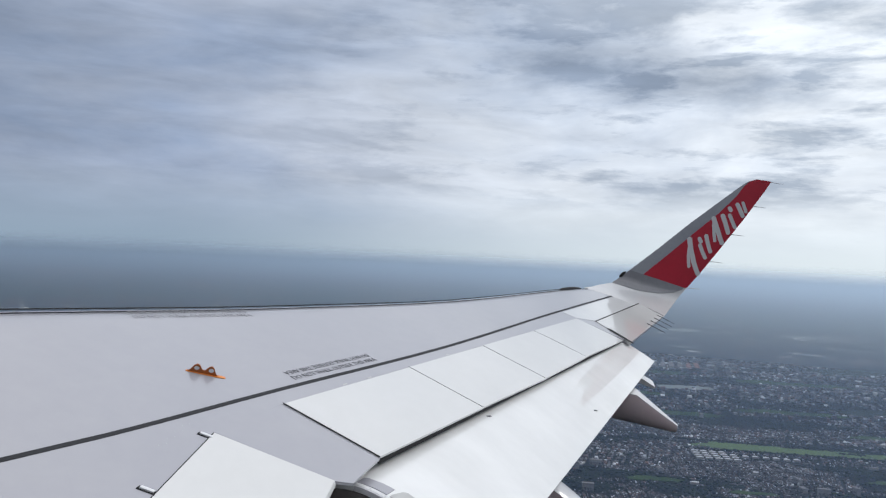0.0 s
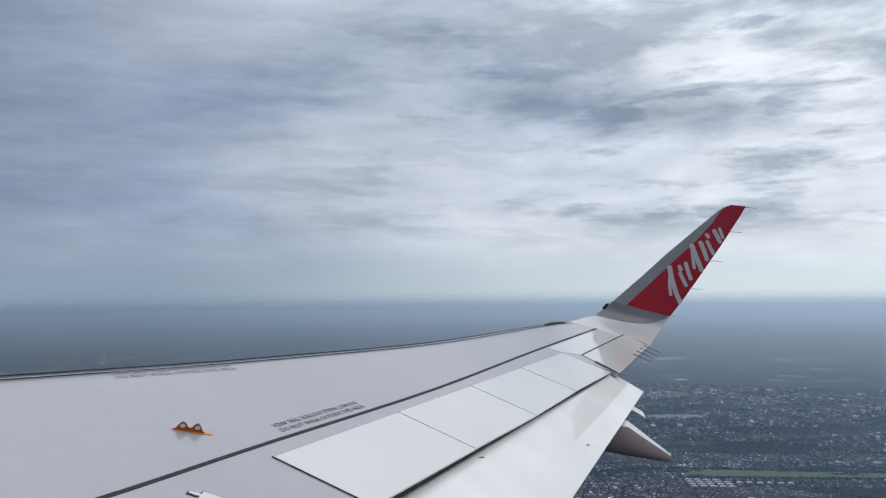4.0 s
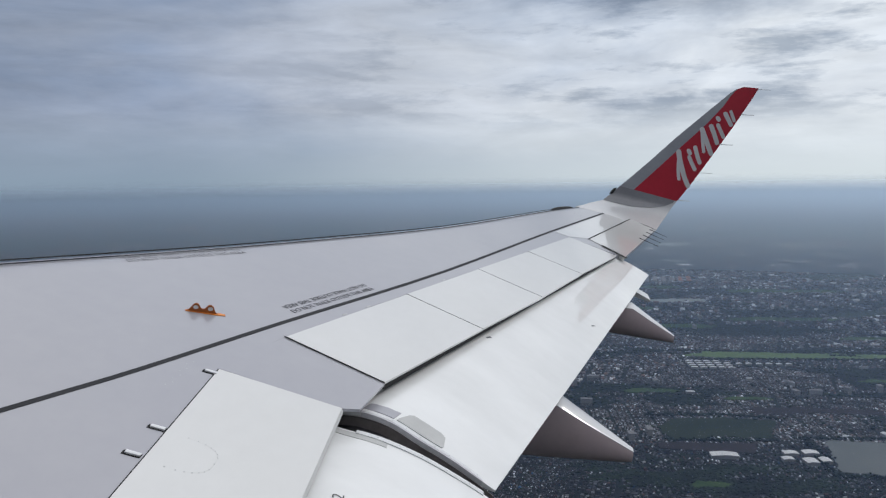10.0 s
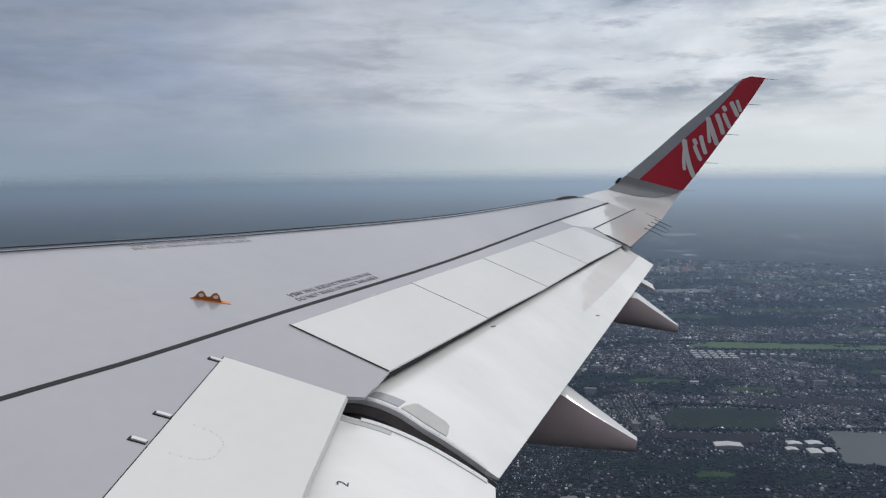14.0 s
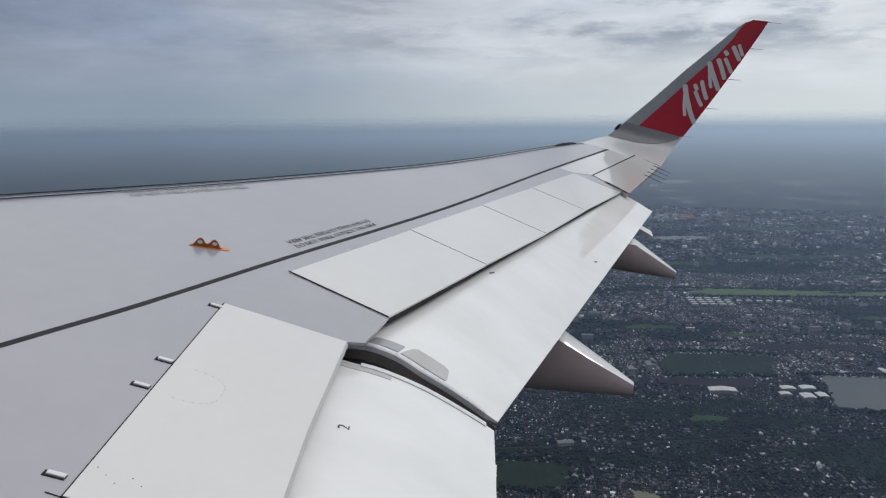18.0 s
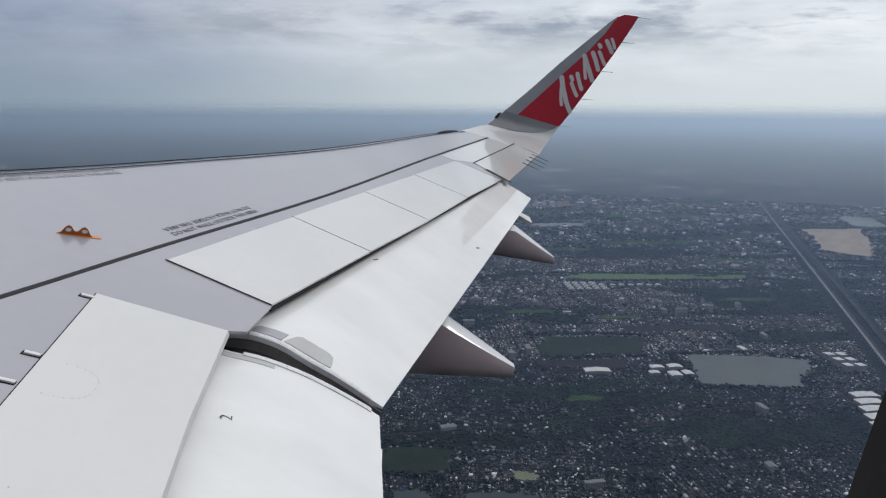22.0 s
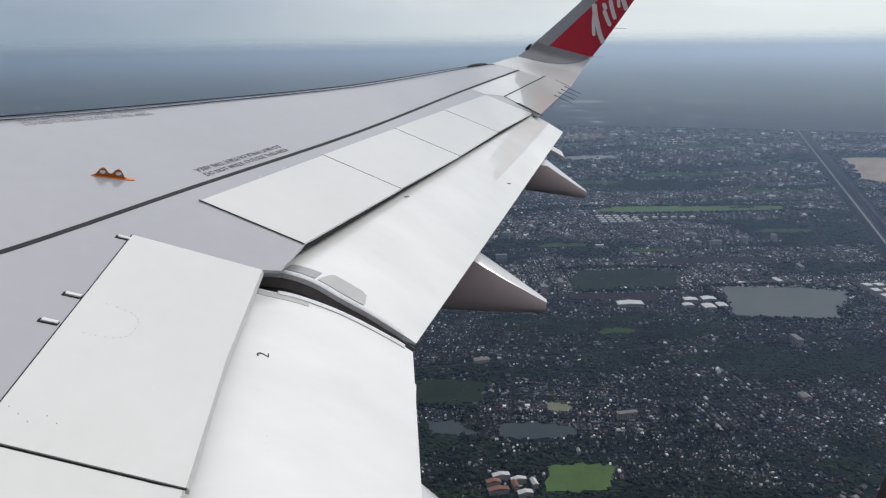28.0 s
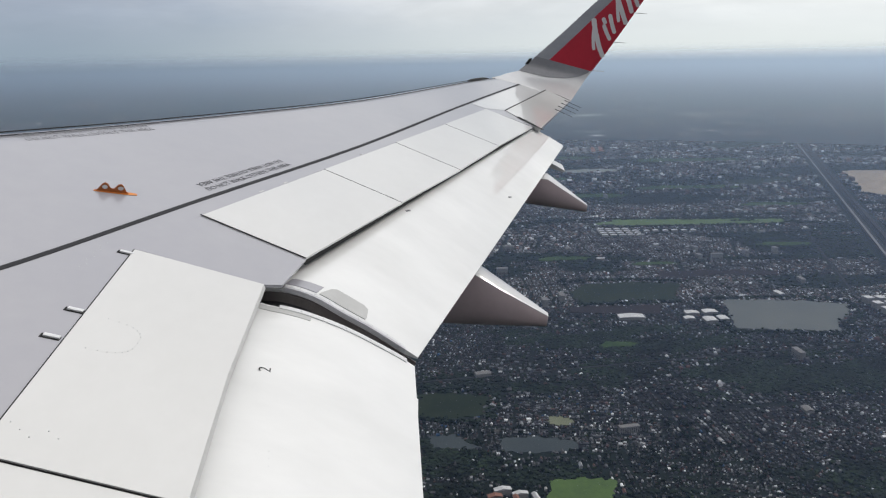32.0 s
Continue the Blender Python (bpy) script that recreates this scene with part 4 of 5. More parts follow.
def ground_sheet():
    rhos = [0.0, 0.4, 0.8, 1.2, 1.6, 2, 2.5, 3, 3.5, 4, 4.5, 5, 5.5, 6, 6.5, 7, 7.6, 8.2, 8.8, 9.4, 10.1, 10.8, 11.6, 12.5, 13.5, 15, 17, 19, 22, 26, 32, 40, 55, 80, 100, 140, 200, 300]
    seg = 240
    verts, faces = [land(0.0, 0.0)], []
    for r in rhos[1:]:
        for k in range(seg):
            t = 2 * math.pi * k / seg
            verts.append(land(r * math.cos(t), r * math.sin(t)))
    for k in range(seg):
        faces.append((0, 1 + k, 1 + (k + 1) % seg))
    for i in range(len(rhos) - 2):
        o, p = 1 + i * seg, 1 + (i + 1) * seg
        for k in range(seg):
            j = (k + 1) % seg
            faces.append((o + k, p + k, p + j, o + j))
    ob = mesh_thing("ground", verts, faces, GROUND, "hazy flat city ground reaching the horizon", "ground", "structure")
    spots = [(0.0, 0.0)] + [(r * math.cos(2 * math.pi * k / seg), r * math.sin(2 * math.pi * k / seg)) for r in rhos[1:] for k in range(seg)]
    layer = ob.data.uv_layers.new(name="plan")
    index = np.zeros(len(ob.data.loops), np.int32)
    ob.data.loops.foreach_get("vertex_index", index)
    spots = np.array(spots, float)
    layer.data.foreach_set("uv", spots[index].ravel())
    # bearing and the inverse root of the distance, with the seam behind the camera
    turned = np.stack([np.arctan2(spots[:, 1], spots[:, 0]), np.maximum(np.hypot(spots[:, 0], spots[:, 1]), 0.1) ** -0.5], 1)
    layer = ob.data.uv_layers.new(name="bearing")
    layer.data.foreach_set("uv", turned[index].ravel())
    for p in ob.data.polygons:
        p.use_smooth = True


ground_sheet()

TAKEN = []


def clean(poly):
    TAKEN.append(np.array(poly, float))


def patch(name, poly, mat, label, category, h=2.0, kind="structure", wobble=0.0, seed=1):
    """A flat sheet on the ground over a plan outline; wobble roughens its rim."""
    rnd = random.Random(seed)
    pts = []
    n = len(poly)
    for i in range(n):
        a, b = poly[i], poly[(i + 1) % n]
        for k in range(6):
            p = lerp(a, b, k / 6)
            pts.append((p[0] + rnd.uniform(-wobble, wobble), p[1] + rnd.uniform(-wobble, wobble)))
    top = land([p[0] for p in pts], [p[1] for p in pts], h)
    low = land([p[0] for p in pts], [p[1] for p in pts], -1.0)
    m = len(pts)
    c = land(sum(p[0] for p in pts) / m, sum(p[1] for p in pts) / m, h)
    verts = list(top) + list(low) + [c]
    faces = [(i, (i + 1) % m, 2 * m) for i in range(m)] + [(i, m + i, m + (i + 1) % m, (i + 1) % m) for i in range(m)]
    clean(poly)
    return mesh_thing(name, verts, faces, mat, label, category, kind)


patch("lake", [(3.28, -1.18), (3.27, -1.35), (3.25, -1.52), (3.2, -1.66), (3.05, -1.60), (2.98, -1.52), (2.86, -1.47), (2.88, -1.30), (2.90, -1.10), (3.08, -1.13)], WATER, "grey-green city lake with tree-lined banks", "lake", 1.5, wobble=0.012)
patch("lake", [(7.42, -1.09), (7.50, -1.35), (7.48, -1.59), (7.30, -1.58), (7.24, -1.3), (7.28, -1.12)], PALEWATER, "small pale lake far off among houses", "lake", 4, wobble=0.02)
patch("pond", [(2.61, 0.73), (2.63, 0.57), (2.57, 0.45), (2.51, 0.58), (2.52, 0.72)], POND, "narrow dark pond among trees", "pond", 1.5, wobble=0.01)
patch("pond", [(2.82, 0.92), (2.75, 0.79), (2.68, 0.77), (2.72, 0.90)], POND, "narrow dark pond among trees", "pond", 1.5, wobble=0.01)
patch("pond", [(2.92, 0.55), (2.89, 0.46), (2.84, 0.49), (2.83, 0.55)], WATER, "small pale pond", "pond", 1.5, wobble=0.008)
patch("pond", [(8.15, -4.37), (8.07, -4.70), (7.35, -4.45), (7.35, -4.13)], PALEWATER, "pale reservoir beside building ground", "pond", 4)
patch("grass_strip", [(4.92, -0.92), (5.06, -1.10), (5.04, -1.5), (5.03, -1.76), (5.0, -2.14), (4.90, -2.10), (4.87, -1.6), (4.86, -1.14)], GRASS, "long bright green grass strip among houses", "field", 2, wobble=0.025)
patch("grass_field", [(1.79, -0.25), (1.80, -0.33), (1.785, -0.41), (1.67, -0.37), (1.665, -0.23)], GRASS, "bright green playing field", "field", 2, wobble=0.008)
patch("lake", [(2.02, -0.14), (2.03, -0.24), (2.00, -0.34), (1.95, -0.37), (1.93, -0.25), (1.945, -0.15)], POND, "narrow dark lake among trees", "lake", 1.5, wobble=0.008)
patch("pond", [(2.04, 0.05), (2.05, -0.02), (2.01, -0.05), (1.97, -0.09), (1.955, -0.06), (1.975, 0.04)], POND, "narrow dark pond among trees", "pond", 1.5, wobble=0.006)
patch("dry_field", [(2.15, -0.29), (2.155, -0.33), (2.12, -0.36), (2.09, -0.34), (2.10, -0.29)], DRYGRASS, "pale yellowish dry field beside woods", "field", 2, wobble=0.006)
patch("scrub_field", [(3.55, -0.64), (3.58, -0.85), (3.54, -1.07), (3.40, -1.01), (3.28, -0.98), (3.30, -0.80), (3.24, -0.58), (3.42, -0.55)], DARKGRASS, "dark green open field", "field", 2, wobble=0.012)
patch("bare_field", [(3.205, -0.52), (3.215, -0.90), (3.10, -0.86), (3.13, -0.51)], SOIL, "bare reddish brown ground", "field", 2.2, wobble=0.008)
patch("bare_field", [(3.74, -1.0), (3.78, -1.25), (3.74, -1.6), (3.66, -1.55), (3.69, -1.3), (3.64, -1.02)], SOIL, "bare reddish brown ground", "field", 2.2, wobble=0.02)
patch("scrub_field", [(2.33, 0.08), (2.34, -0.02), (2.30, -0.13), (2.16, -0.10), (2.13, 0.02), (2.18, 0.09)], DARKGRASS, "dark green open field", "field", 2, wobble=0.014)
patch("building_ground", [(7.16, -3.55), (7.2, -4.1), (6.3, -3.7), (5.7, -3.35), (6.0, -3.15)], SAND, "pale sandy building ground", "building ground", 3, wobble=0.03)
for poly in ([(4.2, 0.9), (4.3, 1.5), (4.1, 1.5), (4.0, 0.95)], [(5.6, 0.2), (5.75, 0.8), (5.5, 0.8), (5.4, 0.2)], [(6.6, -2.3), (6.9, -2.9), (6.6, -2.9), (6.4, -2.4)], [(8.6, 0.5), (8.9, 1.5), (8.5, 1.5), (8.2, 0.5)], [(9.5, -3), (10, -4), (9.4, -4), (9, -3.1)]):
    patch("scrub_field", poly, DARKGRASS, "dark green open field", "field", 2.5, wobble=0.03, seed=len(TAKEN))
for poly, lab in (([(11.5, -1.7), (11.6, -2.2), (11.2, -2.2)], "far pale pond in haze"), ([(14.9, -2.1), (15.2, -2.9), (14.4, -2.9), (14.5, -2.2)], "far pale pond in haze"), ([(15.0, -3.9), (15.2, -4.9), (14.4, -4.8)], "far pale pond in haze"), ([(10.4, 1.6), (10.6, 2.3), (10.2, 2.3)], "far pale pond in haze")):
    patch("pond", poly, PALEWATER, lab, "pond", 8, wobble=0.03, seed=len(TAKEN))


MEADOW = material("rough_green_meadow", ((0.018, 0.040, 0.016), (0.055, 0.085, 0.028)), 0.95, scale=0.012, fine=0.06, spread=0.3, spec=0.05)
for k, (a, b, w, d) in enumerate(((6.0, -1.05, 0.34, 0.10), (6.35, -1.95, 0.42, 0.09), (5.55, -2.30, 0.24, 0.06), (6.9, -0.75, 0.40, 0.10), (4.32, -1.86, 0.16, 0.04), (8.1, -2.5, 0.6, 0.16), (8.4, -1.1, 0.5, 0.14), (5.7, -0.30, 0.3, 0.07), (4.05, -0.62, 0.14, 0.04), (7.7, 0.5, 0.5, 0.12), (3.92, -1.05, 0.12, 0.03), (2.75, -0.62, 0.07, 0.03))):
    patch("meadow", [(a - d, b + w * 0.9), (a - d * 0.2, b + w), (a + d, b + w * 0.6), (a + d * 0.9, b - w * 0.7), (a + d * 0.1, b - w), (a - d * 0.8, b - w * 0.8)], MEADOW, "rough green meadow between houses", "field", 2.2, wobble=0.25 * d, seed=60 + k)


def rounded_line(line):
    """The line with its corners eased."""
    for _ in range(2):
        out = [line[0]]
        for a, b in zip(line, line[1:]):
            out += [lerp(a, b, 0.25), lerp(a, b, 0.75)]
        line = out + [line[-1]]
    return line


def ribbon(name, line, width, mat, label, h=2.0, thick=3.0, kind="structure", category="road", offset=0.0):
    """A road or deck along a plan line; width, h and offset in true metres."""
    line = rounded_line(line)
    fine = []
    for a, b in zip(line, line[1:]):
        n = max(1, int(math.dist(a, b) / 0.15))
        fine += [lerp(a, b, k / n) for k in range(n)]
    fine.append(line[-1])
    verts, faces = [], []
    for i, p in enumerate(fine):
        a, b = fine[max(0, i - 1)], fine[min(len(fine) - 1, i + 1)]
        d = np.array(b) - np.array(a)
        d = np.array((-d[1], d[0])) / np.hypot(*d)
        for s, hh in ((0.5, h), (-0.5, h), (-0.5, h - thick), (0.5, h - thick)):
            q = np.array(p) + d * (s * width + offset) * TRUE
            verts.append(land(q[0], q[1], hh))
    for i in range(len(fine) - 1):
        o = 4 * i
        for j in range(4):
            k = (j + 1) % 4
            faces.append((o + j, o + k, o + 4 + k, o + 4 + j))
    return mesh_thing(name, verts, faces, mat, label, category, kind)


def road_taken(line, width):
    w = width * TRUE / 2
    for a, b in zip(line, line[1:]):
        d = np.array(b) - np.array(a)
        n = np.array((-d[1], d[0])) / np.hypot(*d) * w
        clean([np.array(a) + n, np.array(b) + n, np.array(b) - n, np.array(a) - n])


CORRIDOR = [(0.6, -1.11), (2.0, -1.59), (4.6, -2.49), (8.4, -3.80), (11.7, -4.94)]
road_taken(CORRIDOR, 150)
ribbon("road", CORRIDOR, 46, ASPHALT, "wide dark asphalt motorway", 1.6, category="road", offset=-30)
ribbon("road", CORRIDOR, 16, ASPHALT, "dark asphalt frontage road", 1.6, offset=12)
ribbon("expressway_deck", CORRIDOR, 22, ASPHALT, "raised dark motorway deck", 14, 2.5, offset=-30)
ribbon("rail_viaduct", CORRIDOR, 10, CONCRETE, "pale concrete railway viaduct", 16, 2.5, category="viaduct", offset=34)
PAVING = material("pale_highway_paving", ((0.38, 0.37, 0.35), (0.50, 0.49, 0.47)), 0.9, scale=0.05, fine=0.5)
HIGHWAY_A = [(24.0, 8.4), (14.3, 4.26), (12.0, 3.05), (9.0, 2.75), (6.15, 2.36), (5.0, 2.2), (3.6, 2.1)]
HIGHWAY_B = [(12.0, 3.0), (8.89, 3.3), (6.21, 3.1), (5.4, 3.0), (4.2, 2.9)]
for line in (HIGHWAY_A, HIGHWAY_B):
    road_taken(line, 60)
    ribbon("road", line, 34, PAVING, "pale straight highway far off", 3)
STREETS = [[(2.2, 1.3), (2.5, -0.3), (2.75, -1.6)], [(3.66, 1.6), (3.7, 0), (3.72, -2.0)], [(4.5, 1.9), (4.45, -0.5), (4.35, -2.3)],
           [(1.5, 0.3), (2.6, 0.28), (4.0, 0.2), (5.6, 0.05), (7.4, -0.2)], [(3.3, -1.75), (4.4, -2.05), (5.6, -2.45)]]
for line in STREETS:
    road_taken(line, 16)
    ribbon("street", line, 7, ASPHALT, "grey city street between houses", 1.4, 2)


def piers(line, offset, h, name):
    pts = []
    for a, b in zip(line, line[1:]):
        n = max(1, int(math.dist(a, b) / (35 * TRUE)))
        d = np.array(b) - np.array(a)
        nrm = np.array((-d[1], d[0])) / np.hypot(*d)
        pts += [np.array(a) + d * k / n + nrm * offset * TRUE for k in range(n)]
    verts, faces = [], []
    for p in pts[:140]:
        o = len(verts)
        for hh in (-1, h):
            for dx, dy in ((-1, -1), (1, -1), (1, 1), (-1, 1)):
                verts.append(land(p[0] + dx * 1.6 * TRUE, p[1] + dy * 1.6 * TRUE, hh))
        faces += [(o, o + 1, o + 5, o + 4), (o + 1, o + 2, o + 6, o + 5), (o + 2, o + 3, o + 7, o + 6), (o + 3, o, o + 4, o + 7)]
    ob = mesh_thing(name, verts, faces, CONCRETE, "row of concrete viaduct piers", "pier", "stuff")


piers(CORRIDOR, -30, 12, "expressway_piers")
piers(CORRIDOR, 34, 14, "viaduct_piers")


# ---- large buildings, one by one ----
def big_building(name, a, b, length, width, height, turn, roof, label, category, group="", ridge=0.0, windows=0):
    """A hall or block at a plan point, sizes in true metres; windows: storeys of dark openings."""
    root = thing(name, label, category, group)
    c, s = math.cos(radians(turn)), math.sin(radians(turn))

    def at(x, y, h):
        return land(a + (x * c - y * s) * TRUE, b + (x * s + y * c) * TRUE, h)

    L, W = length / 2, width / 2
    bm = bmesh.new()
    lo = [bm.verts.new(at(x, y, -1)) for x, y in ((-L, -W), (L, -W), (L, W), (-L, W))]
    hi = [bm.verts.new(at(x, y, height)) for x, y in ((-L, -W), (L, -W), (L, W), (-L, W))]
    for i in range(4):
        bm.faces.new((lo[i], lo[(i + 1) % 4], hi[(i + 1) % 4], hi[i]))
    bm.faces.new(hi)
    part("wall", bm, WALLS, root)
    e = 1.0
    bm = bmesh.new()
    ring = [bm.verts.new(at(x, y, height + 0.3)) for x, y in ((-L - e, -W - e), (L + e, -W - e), (L + e, W + e), (-L - e, W + e))]
    if ridge:
        top = [bm.verts.new(at(x, 0, height + ridge)) for x in (-L - e, L + e)]
        bm.faces.new((ring[0], ring[1], top[1], top[0]))
        bm.faces.new((ring[2], ring[3], top[0], top[1]))
        bm.faces.new((ring[1], ring[2], top[1]))
        bm.faces.new((ring[3], ring[0], top[0]))
    else:
        up = [bm.verts.new(at(x, y, height + 1.3)) for x, y in ((-L - e, -W - e), (L + e, -W - e), (L + e, W + e), (-L - e, W + e))]
        for i in range(4):
            bm.faces.new((ring[i], ring[(i + 1) % 4], up[(i + 1) % 4], up[i]))
        bm.faces.new(up)
    part("roof", bm, roof, root)
    for st in range(windows):
        z0, z1 = 1.2 + st * 3.2, 2.8 + st * 3.2
        for side in (-1, 1):
            bm = bmesh.new()
            y = side * (W + 0.15)
            n = max(3, int(length / 5))
            for k in range(n):
                x0 = -L + length * (k + 0.2) / n
                x1 = -L + length * (k + 0.8) / n
                bm.faces.new([bm.verts.new(at(x, y, z)) for x, z in ((x0, z0), (x1, z0), (x1, z1), (x0, z1))])
            part("window_row", bm, DARKGLASS, root)
    ang = radians(turn)
    cc, ss = math.cos(ang), math.sin(ang)
    pad = 6
    clean([(a + (x * cc - y * ss) * TRUE, b + (x * ss + y * cc) * TRUE) for x, y in ((-L - pad, -W - pad), (L + pad, -W - pad), (L + pad, W + pad), (-L - pad, W + pad))])
    return root


G = "large halls"
big_building("warehouse", 3.05, -0.735, 40, 84, 9, 0, SHEETROOF, "long white sheet-roofed warehouse beside bare ground", "warehouse", G, 4)
for a, b, l, w in ((3.09, -0.985, 30, 44), (3.10, -1.06, 34, 46), (3.02, -0.955, 26, 34), (3.0, -1.03, 44, 38), (3.015, -1.085, 40, 30)):
    big_building("warehouse", a, b, l, w, 9, 4, SHEETROOF, "white sheet-roofed hall near the lake", "warehouse", G, 3)
for r in range(4):
    for k in range(5 if r < 3 else 4):
        big_building("row_house", 4.575 + 0.055 * r, -0.935 - 0.05 * k, 17, 30, 8, 3, SHEETROOF, "white roofed terrace of houses beside the grass strip", "terrace", "white terraces", 3)
for k in range(6):
    big_building("row_house", 4.68 + 0.006 * (k % 2), -1.20 - 0.055 * k, 20, 26, 8, 3, SHEETROOF, "white roofed terrace of houses beside the grass strip", "terrace", "white terraces", 3)
big_building("long_hall", 3.50, 0.0, 60, 150, 10, 8, SHEETROOF, "long grey-roofed factory hall", "factory", G, 5)
big_building("long_hall", 5.25, -0.40, 130, 50, 10, 20, SHEETROOF, "broad grey-roofed factory hall beside houses", "factory", G, 5)
big_building("long_hall", 7.1, -0.36, 330, 30, 10, 2, SHEETROOF, "long white factory hall far off in haze", "factory", G, 4)
big_building("long_hall", 6.4, -0.28, 260, 30, 10, 2, SHEETROOF, "long white factory hall far off in haze", "factory", G, 4)
for k in range(6):
    big_building("long_hall", 9.1 - 0.0 * k, -1.33 - 0.09 * k, 420, 40, 10, -8, TILEROOF if k > 3 else CONCRETE, "row of long roofs far off in haze", "factory", "far roof rows", 4)
for k in range(5):
    big_building("warehouse", 2.47 + 0.072 * k, -1.56 - 0.022 * k, 40, 78, 9, 4, SHEETROOF, "white roofed depot hall beside the railway", "warehouse", "depot halls", 3)
for i in range(3):
    for k in range(2):
        big_building("silo_block", 3.07 + 0.075 * i, -1.755 - 0.05 * k, 30, 26, 20, 10, SHEETROOF, "square white storage block", "storage block", "storage blocks", 0)
# school grounds with white and red roofs beside the green field
for a, b, l, w, t, mat in ((1.735, -0.13, 12, 34, 10, SHEETROOF), (1.715, -0.17, 10, 30, 10, SHEETROOF), (1.705, -0.11, 12, 28, 10, TILEROOF), (1.69, -0.16, 26, 10, 10, TILEROOF), (1.67, -0.12, 12, 40, 10, TILEROOF), (1.655, -0.18, 12, 28, 10, SHEETROOF), (1.70, -0.205, 24, 10, 12, SHEETROOF)):
    big_building("school_building", a, b, l, w, 10, t, mat, "red and white roofed school building", "school", "school buildings", 4, 2)
APARTMENTS = [(2.9, -1.92), (2.95, -2.0), (3.55, -1.62), (4.05, -1.55), (4.1, -1.72), (4.2, -1.33), (4.02, -1.30), (3.98, -1.38), (3.25, -0.42), (3.32, -0.50), (2.6, -1.2), (2.05, -0.5), (3.9, 0.5), (4.4, 0.8), (2.7, 1.3), (2.9, 1.5), (5.4, 1.4), (5.9, -1.2), (5.8, -0.7), (4.25, -0.35), (4.15, -0.25), (3.75, -0.28)]
rnd = random.Random(5)
for a, b in APARTMENTS:
    big_building("apartment_block", a, b, rnd.uniform(30, 55), rnd.uniform(14, 20), rnd.choice((15, 18, 22, 28)), rnd.choice((5, 95)) + rnd.uniform(-8, 8), CONCRETE, "pale concrete apartment block among low houses", "apartment block", "apartment blocks", 0, 4)
for i in range(70):
    a = rnd.uniform(1.5, 6.6)
    b = a * rnd.uniform(-0.5, 0.55)
    p = np.array((a, b))
    if any(np.all(np.abs(q.mean(0) - p) < 0.16) for q in TAKEN):
        continue
    big_building("hall", a, b, rnd.uniform(20, 48), rnd.uniform(14, 26), rnd.uniform(7, 11), rnd.choice((5, 95)) + rnd.uniform(-12, 12), rnd.choice((SHEETROOF, SHEETROOF, CONCRETE, CONCRETE, TILEROOF)), "low hall with a pale roof among houses", "hall", "scattered halls", 3)


# ---- houses and trees ----
def inside(poly, x, y):
    hit = np.zeros(x.shape, bool)
    n = len(poly)
    for i in range(n):
        (x0, y0), (x1, y1) = poly[i], poly[(i + 1) % n]
        cross = ((y0 > y) != (y1 > y)) & (x < (x1 - x0) * (y - y0) / (y1 - y0 + 1e-12) + x0)
        hit ^= cross
    return hit


def free(x, y):
    ok = np.ones(x.shape, bool)
    for poly in TAKEN:
        lo, hi = poly.min(0), poly.max(0)
        near = (x > lo[0]) & (x < hi[0]) & (y > lo[1]) & (y < hi[1])
        if near.any():
            idx = np.nonzero(near)[0]
            ok[idx[inside(poly, x[idx], y[idx])]] = False
    return ok


def lattice(a, b, seed):
    """Smooth value noise from a seeded grid."""
    grid = np.random.RandomState(seed).rand(64, 64)
    ia, ib = np.floor(a).astype(int), np.floor(b).astype(int)
    fa, fb = a - ia, b - ib
    fa, fb = fa * fa * (3 - 2 * fa), fb * fb * (3 - 2 * fb)

    def g(i, j):
        return grid[i % 64, j % 64]

    return (g(ia, ib) * (1 - fa) + g(ia + 1, ib) * fa) * (1 - fb) + (g(ia, ib + 1) * (1 - fa) + g(ia + 1, ib + 1) * fa) * fb


def woods(a, b):
    """How wooded a plan point is, 0 to 1: belts that run along b, broken by open districts."""
    return np.clip(0.55 * lattice(a * 4.2, b * 1.6, 4) + 0.30 * lattice(a * 11, b * 4, 5) + 0.15 * lattice(a * 30, b * 16, 6), 0, 1)


RS = np.random.RandomState(11)
SEEDS = np.stack([RS.uniform(1.0, 9.5, 260), RS.uniform(-0.8, 0.75, 260)], 1)
SEEDS[:, 1] *= SEEDS[:, 0]
SEED_TURN = np.radians(RS.choice([4, 12, 4, -10, 30, 85], 260) + RS.uniform(-6, 6, 260))
SEED_DENSE = RS.choice([0.98, 0.92, 0.85, 0.70, 0.45], 260, p=[0.30, 0.28, 0.20, 0.14, 0.08])
SEED_ROW = RS.rand(260) < 0.38
SEED_SIZE = RS.choice([0.75, 0.9, 1.05, 1.3], 260)


